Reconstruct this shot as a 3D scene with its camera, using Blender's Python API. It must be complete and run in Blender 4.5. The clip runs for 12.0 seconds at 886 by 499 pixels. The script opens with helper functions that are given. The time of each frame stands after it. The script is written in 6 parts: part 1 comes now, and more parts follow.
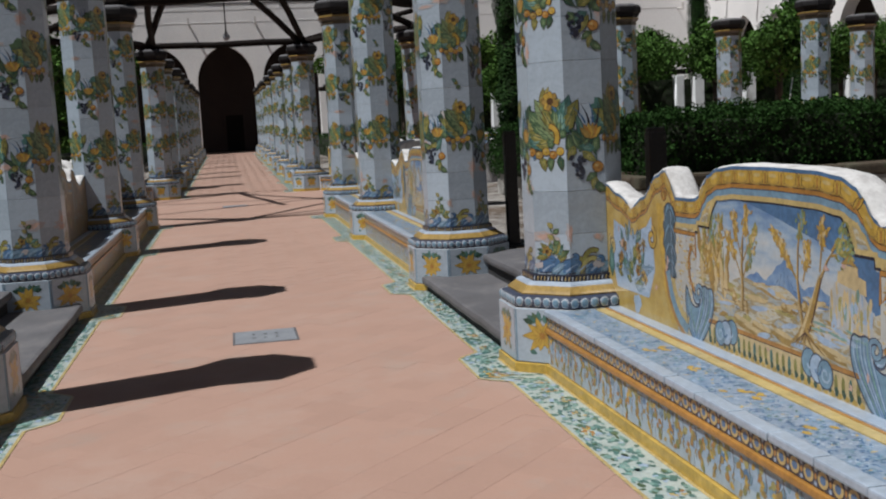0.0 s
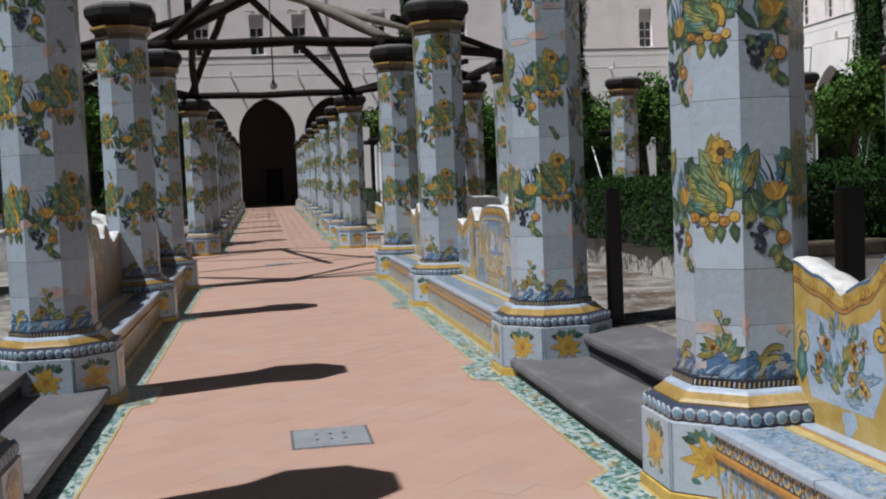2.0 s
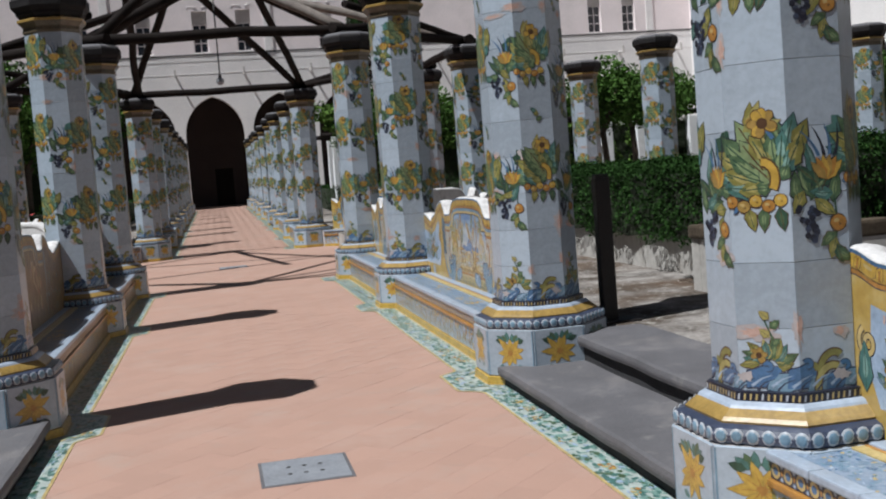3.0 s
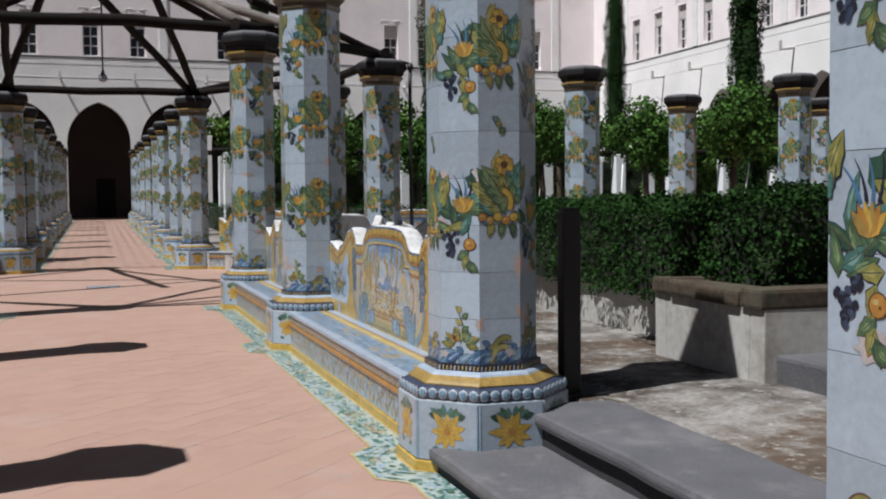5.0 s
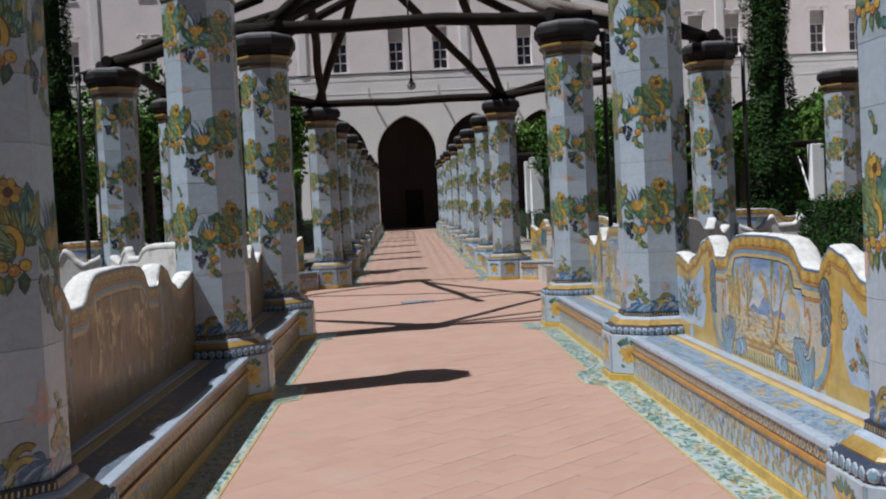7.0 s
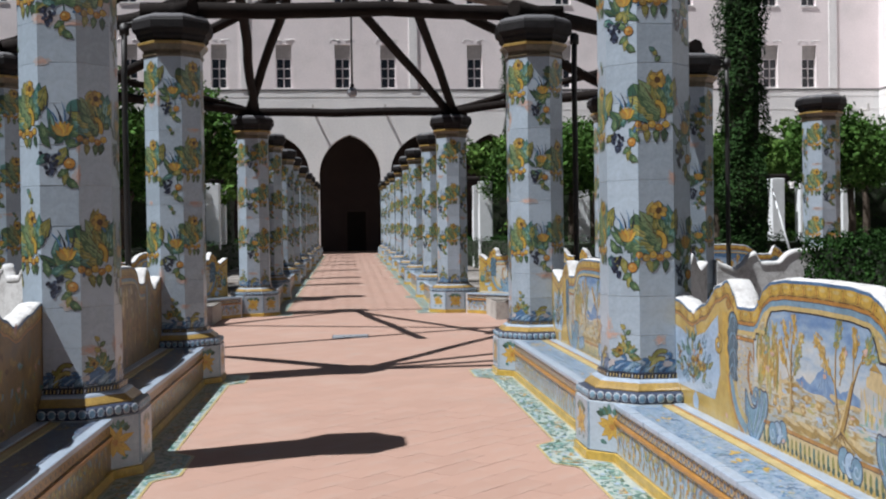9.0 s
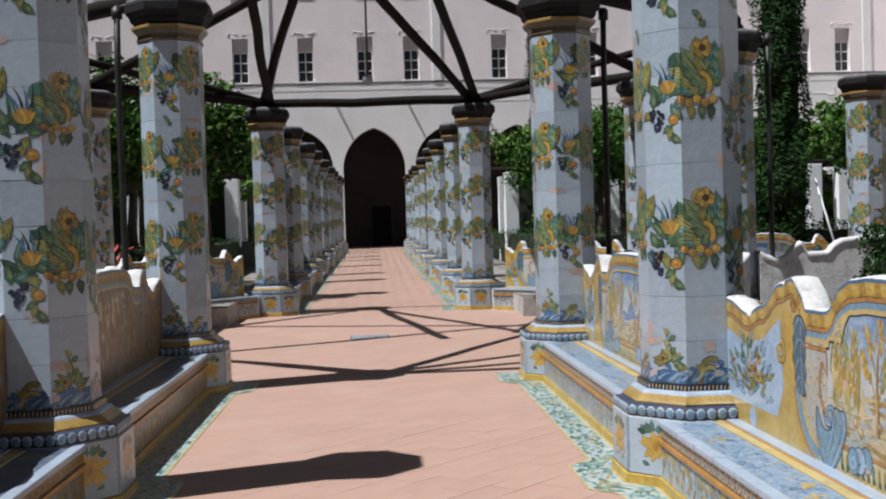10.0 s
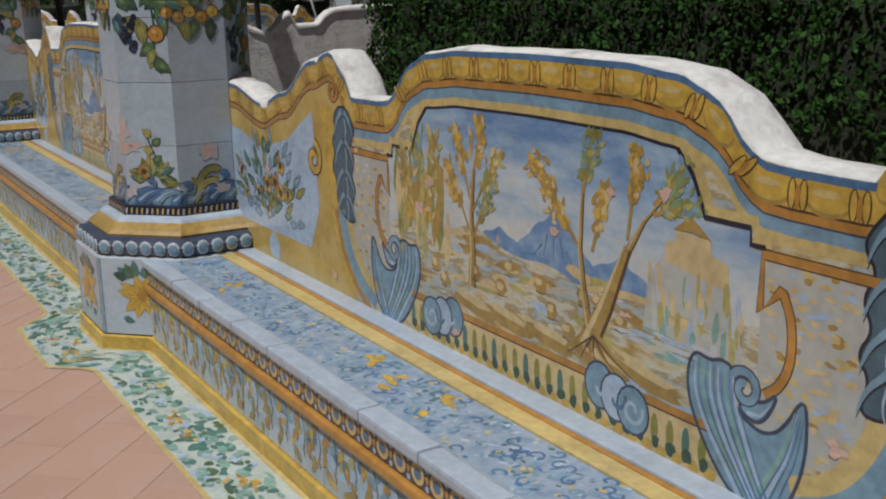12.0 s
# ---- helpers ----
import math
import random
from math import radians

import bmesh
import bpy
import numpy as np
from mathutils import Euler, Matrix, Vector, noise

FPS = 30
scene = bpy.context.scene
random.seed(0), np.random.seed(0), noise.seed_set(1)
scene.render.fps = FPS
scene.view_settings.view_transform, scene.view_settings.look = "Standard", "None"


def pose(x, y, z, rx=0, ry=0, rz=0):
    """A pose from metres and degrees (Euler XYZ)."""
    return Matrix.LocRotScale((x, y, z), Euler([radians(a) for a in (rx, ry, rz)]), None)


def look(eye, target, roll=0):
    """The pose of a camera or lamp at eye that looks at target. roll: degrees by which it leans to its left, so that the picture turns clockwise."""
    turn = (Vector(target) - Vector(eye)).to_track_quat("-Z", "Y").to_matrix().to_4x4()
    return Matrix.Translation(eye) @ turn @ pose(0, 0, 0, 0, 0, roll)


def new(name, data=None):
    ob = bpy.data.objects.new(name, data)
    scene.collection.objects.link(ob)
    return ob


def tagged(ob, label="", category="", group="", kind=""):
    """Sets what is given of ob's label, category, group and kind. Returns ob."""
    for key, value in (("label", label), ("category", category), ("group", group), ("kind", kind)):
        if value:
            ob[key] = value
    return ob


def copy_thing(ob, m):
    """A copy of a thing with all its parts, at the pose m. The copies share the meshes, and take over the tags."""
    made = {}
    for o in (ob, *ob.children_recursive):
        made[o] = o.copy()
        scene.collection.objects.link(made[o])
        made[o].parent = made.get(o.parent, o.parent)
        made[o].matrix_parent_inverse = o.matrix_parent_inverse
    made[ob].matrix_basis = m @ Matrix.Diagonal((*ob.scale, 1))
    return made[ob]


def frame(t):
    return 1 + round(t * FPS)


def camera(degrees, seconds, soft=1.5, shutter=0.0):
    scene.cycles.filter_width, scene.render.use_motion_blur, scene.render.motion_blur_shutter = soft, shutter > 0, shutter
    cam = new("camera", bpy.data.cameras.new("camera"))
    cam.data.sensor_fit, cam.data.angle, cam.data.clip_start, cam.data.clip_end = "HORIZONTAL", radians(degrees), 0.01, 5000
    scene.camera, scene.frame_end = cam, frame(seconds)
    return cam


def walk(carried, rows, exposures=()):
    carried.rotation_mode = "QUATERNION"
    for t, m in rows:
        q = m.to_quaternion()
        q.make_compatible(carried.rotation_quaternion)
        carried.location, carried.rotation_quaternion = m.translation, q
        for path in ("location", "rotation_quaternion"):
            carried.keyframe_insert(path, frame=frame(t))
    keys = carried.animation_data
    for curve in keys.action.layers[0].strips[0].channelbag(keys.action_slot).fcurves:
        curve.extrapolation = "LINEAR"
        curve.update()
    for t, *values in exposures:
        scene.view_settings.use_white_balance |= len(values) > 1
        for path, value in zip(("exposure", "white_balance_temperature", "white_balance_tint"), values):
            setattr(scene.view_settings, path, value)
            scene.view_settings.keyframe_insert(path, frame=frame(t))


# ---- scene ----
cam = camera(45.4, 12.0, 2.1)

PATH = [
    (0, (0.238, 0.512, 1.476), (0.621, 2.461, 1.244), -3.1),
    (0.5, (0.22, 0.837, 1.483), (0.593, 2.789, 1.255), -0.0),
    (1, (0.138, 1.258, 1.493), (0.481, 3.215, 1.264), -5.1),
    (1.5, (0.13, 1.67, 1.482), (0.47, 3.633, 1.303), -4.5),
    (2, (0.086, 2.034, 1.493), (0.413, 4.003, 1.368), -2.4),
    (2.5, (0.064, 2.439, 1.494), (0.453, 4.396, 1.364), -1.6),
    (3, (0.072, 2.837, 1.489), (0.483, 4.789, 1.346), -4.5),
    (3.2, (0.112, 3.022, 1.458), (0.528, 4.976, 1.355), -3.5),
    (4.8, (0.209, 4.39, 1.447), (0.811, 6.292, 1.294), 0.2),
    (5, (0.225, 4.553, 1.447), (0.845, 6.452, 1.353), -0.5),
    (5.5, (0.206, 4.928, 1.465), (0.782, 6.839, 1.339), -0.3),
    (6, (0.111, 5.319, 1.512), (0.504, 7.277, 1.407), -0.8),
    (6.5, (0.099, 5.718, 1.483), (0.273, 7.709, 1.387), -2.4),
    (6.7, (0.125, 5.833, 1.487), (0.189, 7.83, 1.398), -2.7),
    (8.3, (0.216, 7.434, 1.473), (0.359, 9.429, 1.483), -3.0),
    (8.5, (0.236, 7.584, 1.493), (0.379, 9.578, 1.476), -2.0),
    (9, (0.289, 8.07, 1.478), (0.467, 10.062, 1.449), -0.8),
    (9.5, (0.267, 8.364, 1.48), (0.453, 10.355, 1.442), -2.8),
    (10, (0.431, 8.898, 1.486), (0.556, 10.893, 1.445), -1.7),
    (10.5, (0.512, 9.345, 1.442), (0.8, 11.319, 1.3), -0.3),
    (11, (0.584, 9.851, 1.432), (1.192, 11.75, 1.278), -0.2),
    (11.5, (0.713, 10.255, 1.346), (1.473, 12.087, 1.088), 0.0),
    (12, (0.875, 10.622, 1.39), (1.884, 12.282, 0.913), -1.2),
]
walk(cam, [(t, look(eye, target, roll)) for t, eye, target, roll in PATH],
     [(t, e, k, 9) for t, e, k in ((0, -0.10, 6200), (1.3, -0.01, 6150), (2.5, 0.17, 6080), (5.0, 0.18, 6050), (6.2, 0.07, 6050), (8.5, 0.42, 6020), (10.0, 0.38, 6040), (10.7, 0.14, 6080), (11.4, 0.00, 6150), (12, -0.30, 6420))])
# ---------------------------------------------------------------- light
SUN_FROM = Vector((-0.43, -0.145, 0.89)).normalized()
world = bpy.data.worlds.new("sky")
scene.world = world
world.use_nodes = True
wn = world.node_tree.nodes
sky = wn.new("ShaderNodeTexSky")
sky.sky_type, sky.sun_disc = "NISHITA", False
sky.sun_elevation = math.asin(SUN_FROM.z)
sky.sun_rotation = math.atan2(SUN_FROM.x, SUN_FROM.y)
world.node_tree.links.new(sky.outputs[0], wn["Background"].inputs[0])
wn["Background"].inputs[1].default_value = 0.0165
sun = new("sun", bpy.data.lights.new("sun", "SUN"))
sun.data.energy, sun.data.angle, sun.data.color = 5.0, radians(0.53), (1.0, 0.965, 0.92)
sun.matrix_world = look(SUN_FROM * 40, (0, 0, 0))


# ---------------------------------------------------------------- materials
def mat(name, colour, rough=0.5, vary=0.25, scale=6.0, fine=60.0, bump=0.15, metal=0.0, coat=0.0, second=None, island="", spec=0.5, patch=0.5):
    """Principled surface with coarse and fine variation; second: a colour that breaks through in patches."""
    m = bpy.data.materials.new(name)
    m.use_nodes = True
    nt = m.node_tree
    n, l = nt.nodes, nt.links
    b = n["Principled BSDF"]
    b.inputs["Roughness"].default_value, b.inputs["Metallic"].default_value = rough, metal
    b.inputs["Coat Weight"].default_value = coat
    b.inputs["Coat Roughness"].default_value = 0.12
    b.inputs["Specular IOR Level"].default_value = spec
    co = n.new("ShaderNodeTexCoord").outputs["Object"]
    big = n.new("ShaderNodeTexNoise")
    big.inputs["Scale"].default_value, big.inputs["Detail"].default_value = scale, 5
    small = n.new("ShaderNodeTexNoise")
    small.inputs["Scale"].default_value, small.inputs["Detail"].default_value = fine, 4
    l.new(co, big.inputs["Vector"])
    l.new(co, small.inputs["Vector"])
    add = n.new("ShaderNodeMath")
    add.operation = "ADD"
    l.new(big.outputs["Fac"], add.inputs[0])
    l.new(small.outputs["Fac"], add.inputs[1])
    last = add.outputs[0]
    if island:
        info = n.new("ShaderNodeObjectInfo" if island == "object" else "ShaderNodeNewGeometry")
        rnd = info.outputs["Random" if island == "object" else "Random Per Island"]
        more = n.new("ShaderNodeMath")
        more.operation = "MULTIPLY_ADD"
        more.inputs[1].default_value = 0.7
        l.new(rnd, more.inputs[0])
        l.new(last, more.inputs[2])
        sub = n.new("ShaderNodeMath")
        sub.operation = "SUBTRACT"
        sub.inputs[1].default_value = 0.35
        l.new(more.outputs[0], sub.inputs[0])
        last = sub.outputs[0]
    ramp = n.new("ShaderNodeMapRange")
    ramp.inputs["From Min"].default_value, ramp.inputs["From Max"].default_value = 0.6, 1.4
    ramp.inputs["To Min"].default_value, ramp.inputs["To Max"].default_value = 1 - vary, 1 + vary
    l.new(last, ramp.inputs["Value"])
    mul = n.new("ShaderNodeMix")
    mul.data_type, mul.blend_type = "RGBA", "MULTIPLY"
    mul.inputs["Factor"].default_value = 1
    l.new(ramp.outputs[0], mul.inputs["B"])
    if second:
        pat = n.new("ShaderNodeTexNoise")
        pat.inputs["Scale"].default_value, pat.inputs["Detail"].default_value, pat.inputs["Roughness"].default_value = scale * 0.6, 6, 0.65
        l.new(co, pat.inputs["Vector"])
        edge = n.new("ShaderNodeMapRange")
        edge.inputs["From Min"].default_value, edge.inputs["From Max"].default_value = patch, patch + 0.16
        l.new(pat.outputs["Fac"], edge.inputs["Value"])
        mixc = n.new("ShaderNodeMix")
        mixc.data_type = "RGBA"
        mixc.inputs["A"].default_value, mixc.inputs["B"].default_value = (*colour, 1), (*second, 1)
        l.new(edge.outputs[0], mixc.inputs["Factor"])
        l.new(mixc.outputs["Result"], mul.inputs["A"])
    else:
        mul.inputs["A"].default_value = (*colour, 1)
    l.new(mul.outputs["Result"], b.inputs["Base Color"])
    if bump:
        bp = n.new("ShaderNodeBump")
        bp.inputs["Strength"].default_value, bp.inputs["Distance"].default_value = bump, 0.01
        l.new(last, bp.inputs["Height"])
        l.new(bp.outputs[0], b.inputs["Normal"])
    return m


GL = dict(rough=0.30, coat=0.06, bump=0.05, scale=9, fine=45)
M = dict(
    glaze=mat("bluish_white_glaze", (0.33, 0.392, 0.458), vary=0.16, island="object", **GL),
    glaze_j=mat("bluish_white_glaze_joined", (0.33, 0.392, 0.458), vary=0.16, island="mesh", **GL),
    cream=mat("cream_glaze", (0.368, 0.376, 0.36), vary=0.15, island="object", **GL),
    cream_j=mat("cream_glaze_joined", (0.368, 0.376, 0.36), vary=0.15, island="mesh", **GL),
    grout=mat("lime_mortar", (0.48, 0.46, 0.45), rough=0.95, bump=0.4),
    white=mat("white_glaze", (0.4, 0.432, 0.472), vary=0.14, second=(0.416, 0.384, 0.36), patch=0.58, **GL),
    yellow=mat("yellow_glaze", (0.43, 0.285, 0.055), vary=0.35, **GL),
    pale=mat("pale_yellow_glaze", (0.432, 0.336, 0.144), vary=0.3, **GL),
    orange=mat("orange_glaze", (0.336, 0.168, 0.04), vary=0.35, **GL),
    ochre=mat("ochre_glaze", (0.288, 0.192, 0.056), vary=0.35, **GL),
    sand=mat("sand_glaze", (0.464, 0.368, 0.2), vary=0.25, **GL),
    green=mat("leaf_green_glaze", (0.068, 0.116, 0.06), vary=0.45, **GL),
    dgreen=mat("dark_green_glaze", (0.032, 0.072, 0.048), vary=0.4, **GL),
    olive=mat("olive_glaze", (0.2, 0.192, 0.056), vary=0.4, **GL),
    teal=mat("teal_glaze", (0.064, 0.152, 0.136), vary=0.4, **GL),
    blue=mat("cobalt_glaze", (0.062, 0.135, 0.255), vary=0.4, **GL),
    lblue=mat("light_blue_glaze", (0.288, 0.376, 0.496), vary=0.25, **GL),
    mblue=mat("grey_blue_glaze", (0.15, 0.25, 0.335), vary=0.35, **GL),
    dark=mat("blue_black_glaze", (0.0176, 0.0192, 0.032), vary=0.3, **GL),
    brown=mat("manganese_glaze", (0.08, 0.044, 0.024), vary=0.3, **GL),
    capital=mat("capital_glaze", (0.10, 0.08, 0.05), vary=0.5, **GL),
    nose=mat("worn_bluish_glaze", (0.315, 0.372, 0.452), vary=0.2, second=(0.34, 0.33, 0.345), patch=0.62, **GL),
    slate=mat("dark_slate_glaze", (0.055, 0.10, 0.135), vary=0.4, **GL),
    ringdark=mat("slate_blue_glaze", (0.04, 0.052, 0.088), vary=0.4, **GL),
    border=mat("pale_border_glaze", (0.376, 0.432, 0.408), vary=0.2, **GL),
    seafoam=mat("sea_green_glaze", (0.176, 0.296, 0.264), vary=0.4, **GL),
    lgreen=mat("pale_green_glaze", (0.176, 0.24, 0.12), vary=0.35, **GL),
    lolive=mat("pale_olive_glaze", (0.32, 0.288, 0.104), vary=0.35, **GL),
    chip=mat("chipped_terracotta", (0.46, 0.315, 0.265), rough=0.8, vary=0.2, bump=0.3),
    chip_pale=mat("thin_worn_glaze", (0.375, 0.345, 0.345), rough=0.6, vary=0.2, bump=0.1),
    plaster=mat("weathered_white_plaster", (0.55, 0.545, 0.54), rough=0.9, vary=0.2, scale=4, fine=40, bump=0.5, second=(0.42, 0.42, 0.42), patch=0.55),
    slab=mat("dark_lead_capital", (0.013, 0.012, 0.013), spec=0.25, rough=0.7, vary=0.45, scale=8, fine=50, bump=0.4, second=(0.04, 0.038, 0.04), patch=0.64),
    stone=mat("grey_volcanic_stone", (0.1, 0.0984, 0.106), rough=0.75, second=(0.16, 0.152, 0.152), patch=0.56, vary=0.3, scale=3, fine=90, bump=0.5),
    # step stone darkened to near black for the shade below the overhang
    riser=mat("undercut_shade_stone", (0.024, 0.024, 0.0264), rough=0.9, vary=0.4, scale=5, fine=60, bump=0.5),
    concrete=mat("old_planter_render", (0.4, 0.388, 0.364), rough=0.95, vary=0.22, scale=2.2, fine=18, bump=0.10, second=(0.272, 0.248, 0.224), patch=0.57),
    coping=mat("mossy_stone_coping", (0.068, 0.053, 0.038), rough=0.95, spec=0.2, vary=0.4, scale=5, fine=25, bump=0.35, second=(0.072, 0.068, 0.048), patch=0.5),
    soil=mat("dry_garden_paving", (0.235, 0.22, 0.205), rough=0.97, vary=0.6, scale=2.2, fine=30, bump=0.9, second=(0.055, 0.04, 0.028), patch=0.45),
    terra=mat("pink_terracotta_tile", (0.36, 0.227, 0.177), rough=0.7, vary=0.045, scale=3.4, fine=50, bump=0.1, island="object", second=(0.336, 0.244, 0.2), patch=0.55),
    terra_j=mat("pink_terracotta_paving", (0.36, 0.227, 0.177), rough=0.7, vary=0.045, scale=3.4, fine=50, bump=0.15, island="mesh", second=(0.336, 0.244, 0.2), patch=0.55),
    joint=mat("terracotta_joint", (0.36, 0.235, 0.185), rough=0.95, bump=0.3),
    timber=mat("dark_timber", (0.011, 0.008, 0.007), spec=0.15, rough=0.85, vary=0.5, scale=7, fine=70, bump=0.6),
    timber_grey=mat("weathered_timber", (0.152, 0.132, 0.116), rough=0.85, vary=0.4, scale=7, fine=70, bump=0.6),
    iron=mat("dark_iron", (0.0112, 0.0096, 0.0096), rough=0.55, vary=0.4, bump=0.3),
    steel=mat("grey_steel_plate", (0.235, 0.25, 0.275), rough=0.55, metal=0.15, vary=0.25, bump=0.25),
    wall=mat("pale_rose_render", (0.88, 0.80, 0.80), rough=0.95, vary=0.10, scale=0.5, fine=12, bump=0.15, second=(0.79, 0.725, 0.72), patch=0.5),
    wall_low=mat("off_white_render", (0.82, 0.80, 0.79), rough=0.95, vary=0.12, scale=0.4, fine=12, bump=0.15, second=(0.75, 0.735, 0.73), patch=0.52),
    trim=mat("grey_stone_trim", (0.50, 0.47, 0.45), rough=0.9, vary=0.2, bump=0.2),
    cornice=mat("grey_cornice_lead", (0.16, 0.152, 0.152), rough=0.8, vary=0.3, bump=0.2),
    # near-black colour carries the shade inside the arcade
    shade=mat("vault_painted_shade", (0.044, 0.0288, 0.0248), rough=0.95, vary=0.3, scale=1, bump=0.2),
    pane=mat("window_glass", (0.025, 0.028, 0.035), rough=0.08, vary=0.2, bump=0.0),
    frame=mat("white_window_paint", (0.76, 0.715, 0.715), rough=0.6, vary=0.1, bump=0.05),
    post=mat("whitewashed_post", (0.78, 0.80, 0.82), rough=0.9, vary=0.1, bump=0.2),
    bark=mat("grey_brown_bark", (0.08, 0.06, 0.044), rough=0.95, vary=0.4, scale=8, fine=40, bump=0.9),
    leaf=mat("hedge_leaf", (0.018, 0.045, 0.0105), rough=0.8, spec=0.06, vary=0.7, scale=2, fine=14, bump=0.0, island="mesh"),
    citrus=mat("citrus_leaf", (0.048, 0.102, 0.020), rough=0.7, spec=0.08, vary=0.6, scale=1.5, fine=12, bump=0.0, island="mesh"),
    vine=mat("vine_leaf", (0.084, 0.152, 0.032), rough=0.7, spec=0.08, vary=0.6, scale=1.5, fine=12, bump=0.0, island="mesh"),
    cypress=mat("cypress_leaf", (0.017, 0.042, 0.010), rough=0.7, spec=0.08, vary=0.6, scale=2, fine=16, bump=0.0, island="mesh"),
    # colour of solid foliage cores, dark to give the shade behind leaves
    core=mat("inner_foliage_shade", (0.0144, 0.0208, 0.008), rough=0.95, vary=0.4, bump=0.3),
    red=mat("red_flower", (0.4, 0.048, 0.048), rough=0.6, vary=0.2, bump=0.0),
)


def brushed(name, stops, stretch, lift=None):
    """Painted glaze: broad horizontal brush strokes through a row of colours; lift: heights between which the row runs."""
    m = mat(name, (0.5, 0.5, 0.5), vary=0.12, **GL)
    n, l = m.node_tree.nodes, m.node_tree.links
    co = n.new("ShaderNodeTexCoord").outputs["Object"]
    mp = n.new("ShaderNodeMapping")
    mp.inputs["Scale"].default_value = stretch
    l.new(co, mp.inputs["Vector"])
    tx = n.new("ShaderNodeTexNoise")
    tx.inputs["Scale"].default_value, tx.inputs["Detail"].default_value, tx.inputs["Roughness"].default_value = 1.0, 6, 0.62
    l.new(mp.outputs[0], tx.inputs["Vector"])
    spread = n.new("ShaderNodeMapRange")
    spread.inputs["From Min"].default_value, spread.inputs["From Max"].default_value = 0.28, 0.72
    l.new(tx.outputs["Fac"], spread.inputs["Value"])
    last = spread.outputs[0]
    if lift:
        sep = n.new("ShaderNodeSeparateXYZ")
        l.new(co, sep.inputs[0])
        mr = n.new("ShaderNodeMapRange")
        mr.inputs["From Min"].default_value, mr.inputs["From Max"].default_value = lift
        l.new(sep.outputs["Z"], mr.inputs["Value"])
        mx = n.new("ShaderNodeMix")
        mx.inputs["Factor"].default_value = 0.48
        l.new(mr.outputs[0], mx.inputs["A"])
        l.new(last, mx.inputs["B"])
        last = mx.outputs[0]
    cr = n.new("ShaderNodeValToRGB")
    while len(cr.color_ramp.elements) < len(stops):
        cr.color_ramp.elements.new(0.5)
    for i, (e, c) in enumerate(zip(cr.color_ramp.elements, stops)):
        e.position, e.color = i / (len(stops) - 1), (*c, 1)
    l.new(last, cr.inputs[0])
    for node in n:
        if node.type == "MIX" and node.blend_type == "MULTIPLY":
            l.new(cr.outputs[0], node.inputs["A"])
    return m


def flecked(m, colour, scale, low, high):
    """Breaks a second colour through a surface in small ragged flecks."""
    n, l = m.node_tree.nodes, m.node_tree.links
    base = n["Principled BSDF"].inputs["Base Color"]
    old = base.links[0].from_socket
    co = n.new("ShaderNodeTexCoord").outputs["Object"]
    tx = n.new("ShaderNodeTexNoise")
    tx.inputs["Scale"].default_value, tx.inputs["Detail"].default_value, tx.inputs["Roughness"].default_value = scale, 8, 0.7
    l.new(co, tx.inputs["Vector"])
    mr = n.new("ShaderNodeMapRange")
    mr.inputs["From Min"].default_value, mr.inputs["From Max"].default_value = low, high
    l.new(tx.outputs["Fac"], mr.inputs["Value"])
    mx = n.new("ShaderNodeMix")
    mx.data_type = "RGBA"
    l.new(mr.outputs[0], mx.inputs["Factor"])
    l.new(old, mx.inputs["A"])
    mx.inputs["B"].default_value = (*colour, 1)
    l.new(mx.outputs["Result"], base)


flecked(M["soil"], (0.085, 0.056, 0.036), 0.9, 0.485, 0.62)
flecked(M["soil"], (0.30, 0.285, 0.26), 6.5, 0.54, 0.66)
flecked(M["soil"], (0.36, 0.345, 0.32), 14.0, 0.60, 0.66)
flecked(M["stone"], (0.17, 0.165, 0.165), 5.0, 0.56, 0.72)
flecked(M["concrete"], (0.22, 0.195, 0.17), 1.8, 0.50, 0.68)
flecked(M["concrete"], (0.52, 0.50, 0.47), 2.6, 0.60, 0.68)
flecked(M["plaster"], (0.33, 0.315, 0.31), 6.0, 0.52, 0.68)
flecked(M["terra"], (0.39, 0.275, 0.225), 1.3, 0.50, 0.75)
for name in ("terra", "terra_j"):
    flecked(M[name], (0.30, 0.185, 0.145), 2.6, 0.56, 0.82)
    flecked(M[name], (0.27, 0.17, 0.135), 11.0, 0.66, 0.80)
flecked(M["terra_j"], (0.39, 0.275, 0.225), 1.3, 0.50, 0.75)
M["skyp"] = brushed("painted_sky", [(0.46, 0.44, 0.40), (0.45, 0.46, 0.45), (0.37, 0.43, 0.48), (0.22, 0.32, 0.45), (0.10, 0.19, 0.36), (0.20, 0.30, 0.43)], (4, 1, 13), (0.76, 1.10))
M["landp"] = brushed("painted_land", [(0.20, 0.13, 0.04), (0.32, 0.22, 0.075), (0.42, 0.35, 0.20), (0.43, 0.44, 0.40), (0.28, 0.21, 0.075), (0.28, 0.34, 0.38), (0.40, 0.36, 0.25), (0.24, 0.165, 0.05)], (5, 1, 16))
M["mountp"] = brushed("painted_mountain", [(0.06, 0.13, 0.29), (0.12, 0.22, 0.38), (0.25, 0.35, 0.47)], (12, 1, 14))
M["seatp"] = brushed("painted_seat_ground", [(0.11, 0.16, 0.26), (0.18, 0.25, 0.35), (0.26, 0.32, 0.41), (0.15, 0.21, 0.31)], (16, 16, 16))
# faded brown of the left benches, deepened for their side away from the sun
M["worn_shadep"] = brushed("faded_brown_shaded_painting", [(0.06, 0.040, 0.02), (0.12, 0.078, 0.032), (0.19, 0.125, 0.05), (0.15, 0.115, 0.07), (0.10, 0.08, 0.055)], (7, 7, 5))
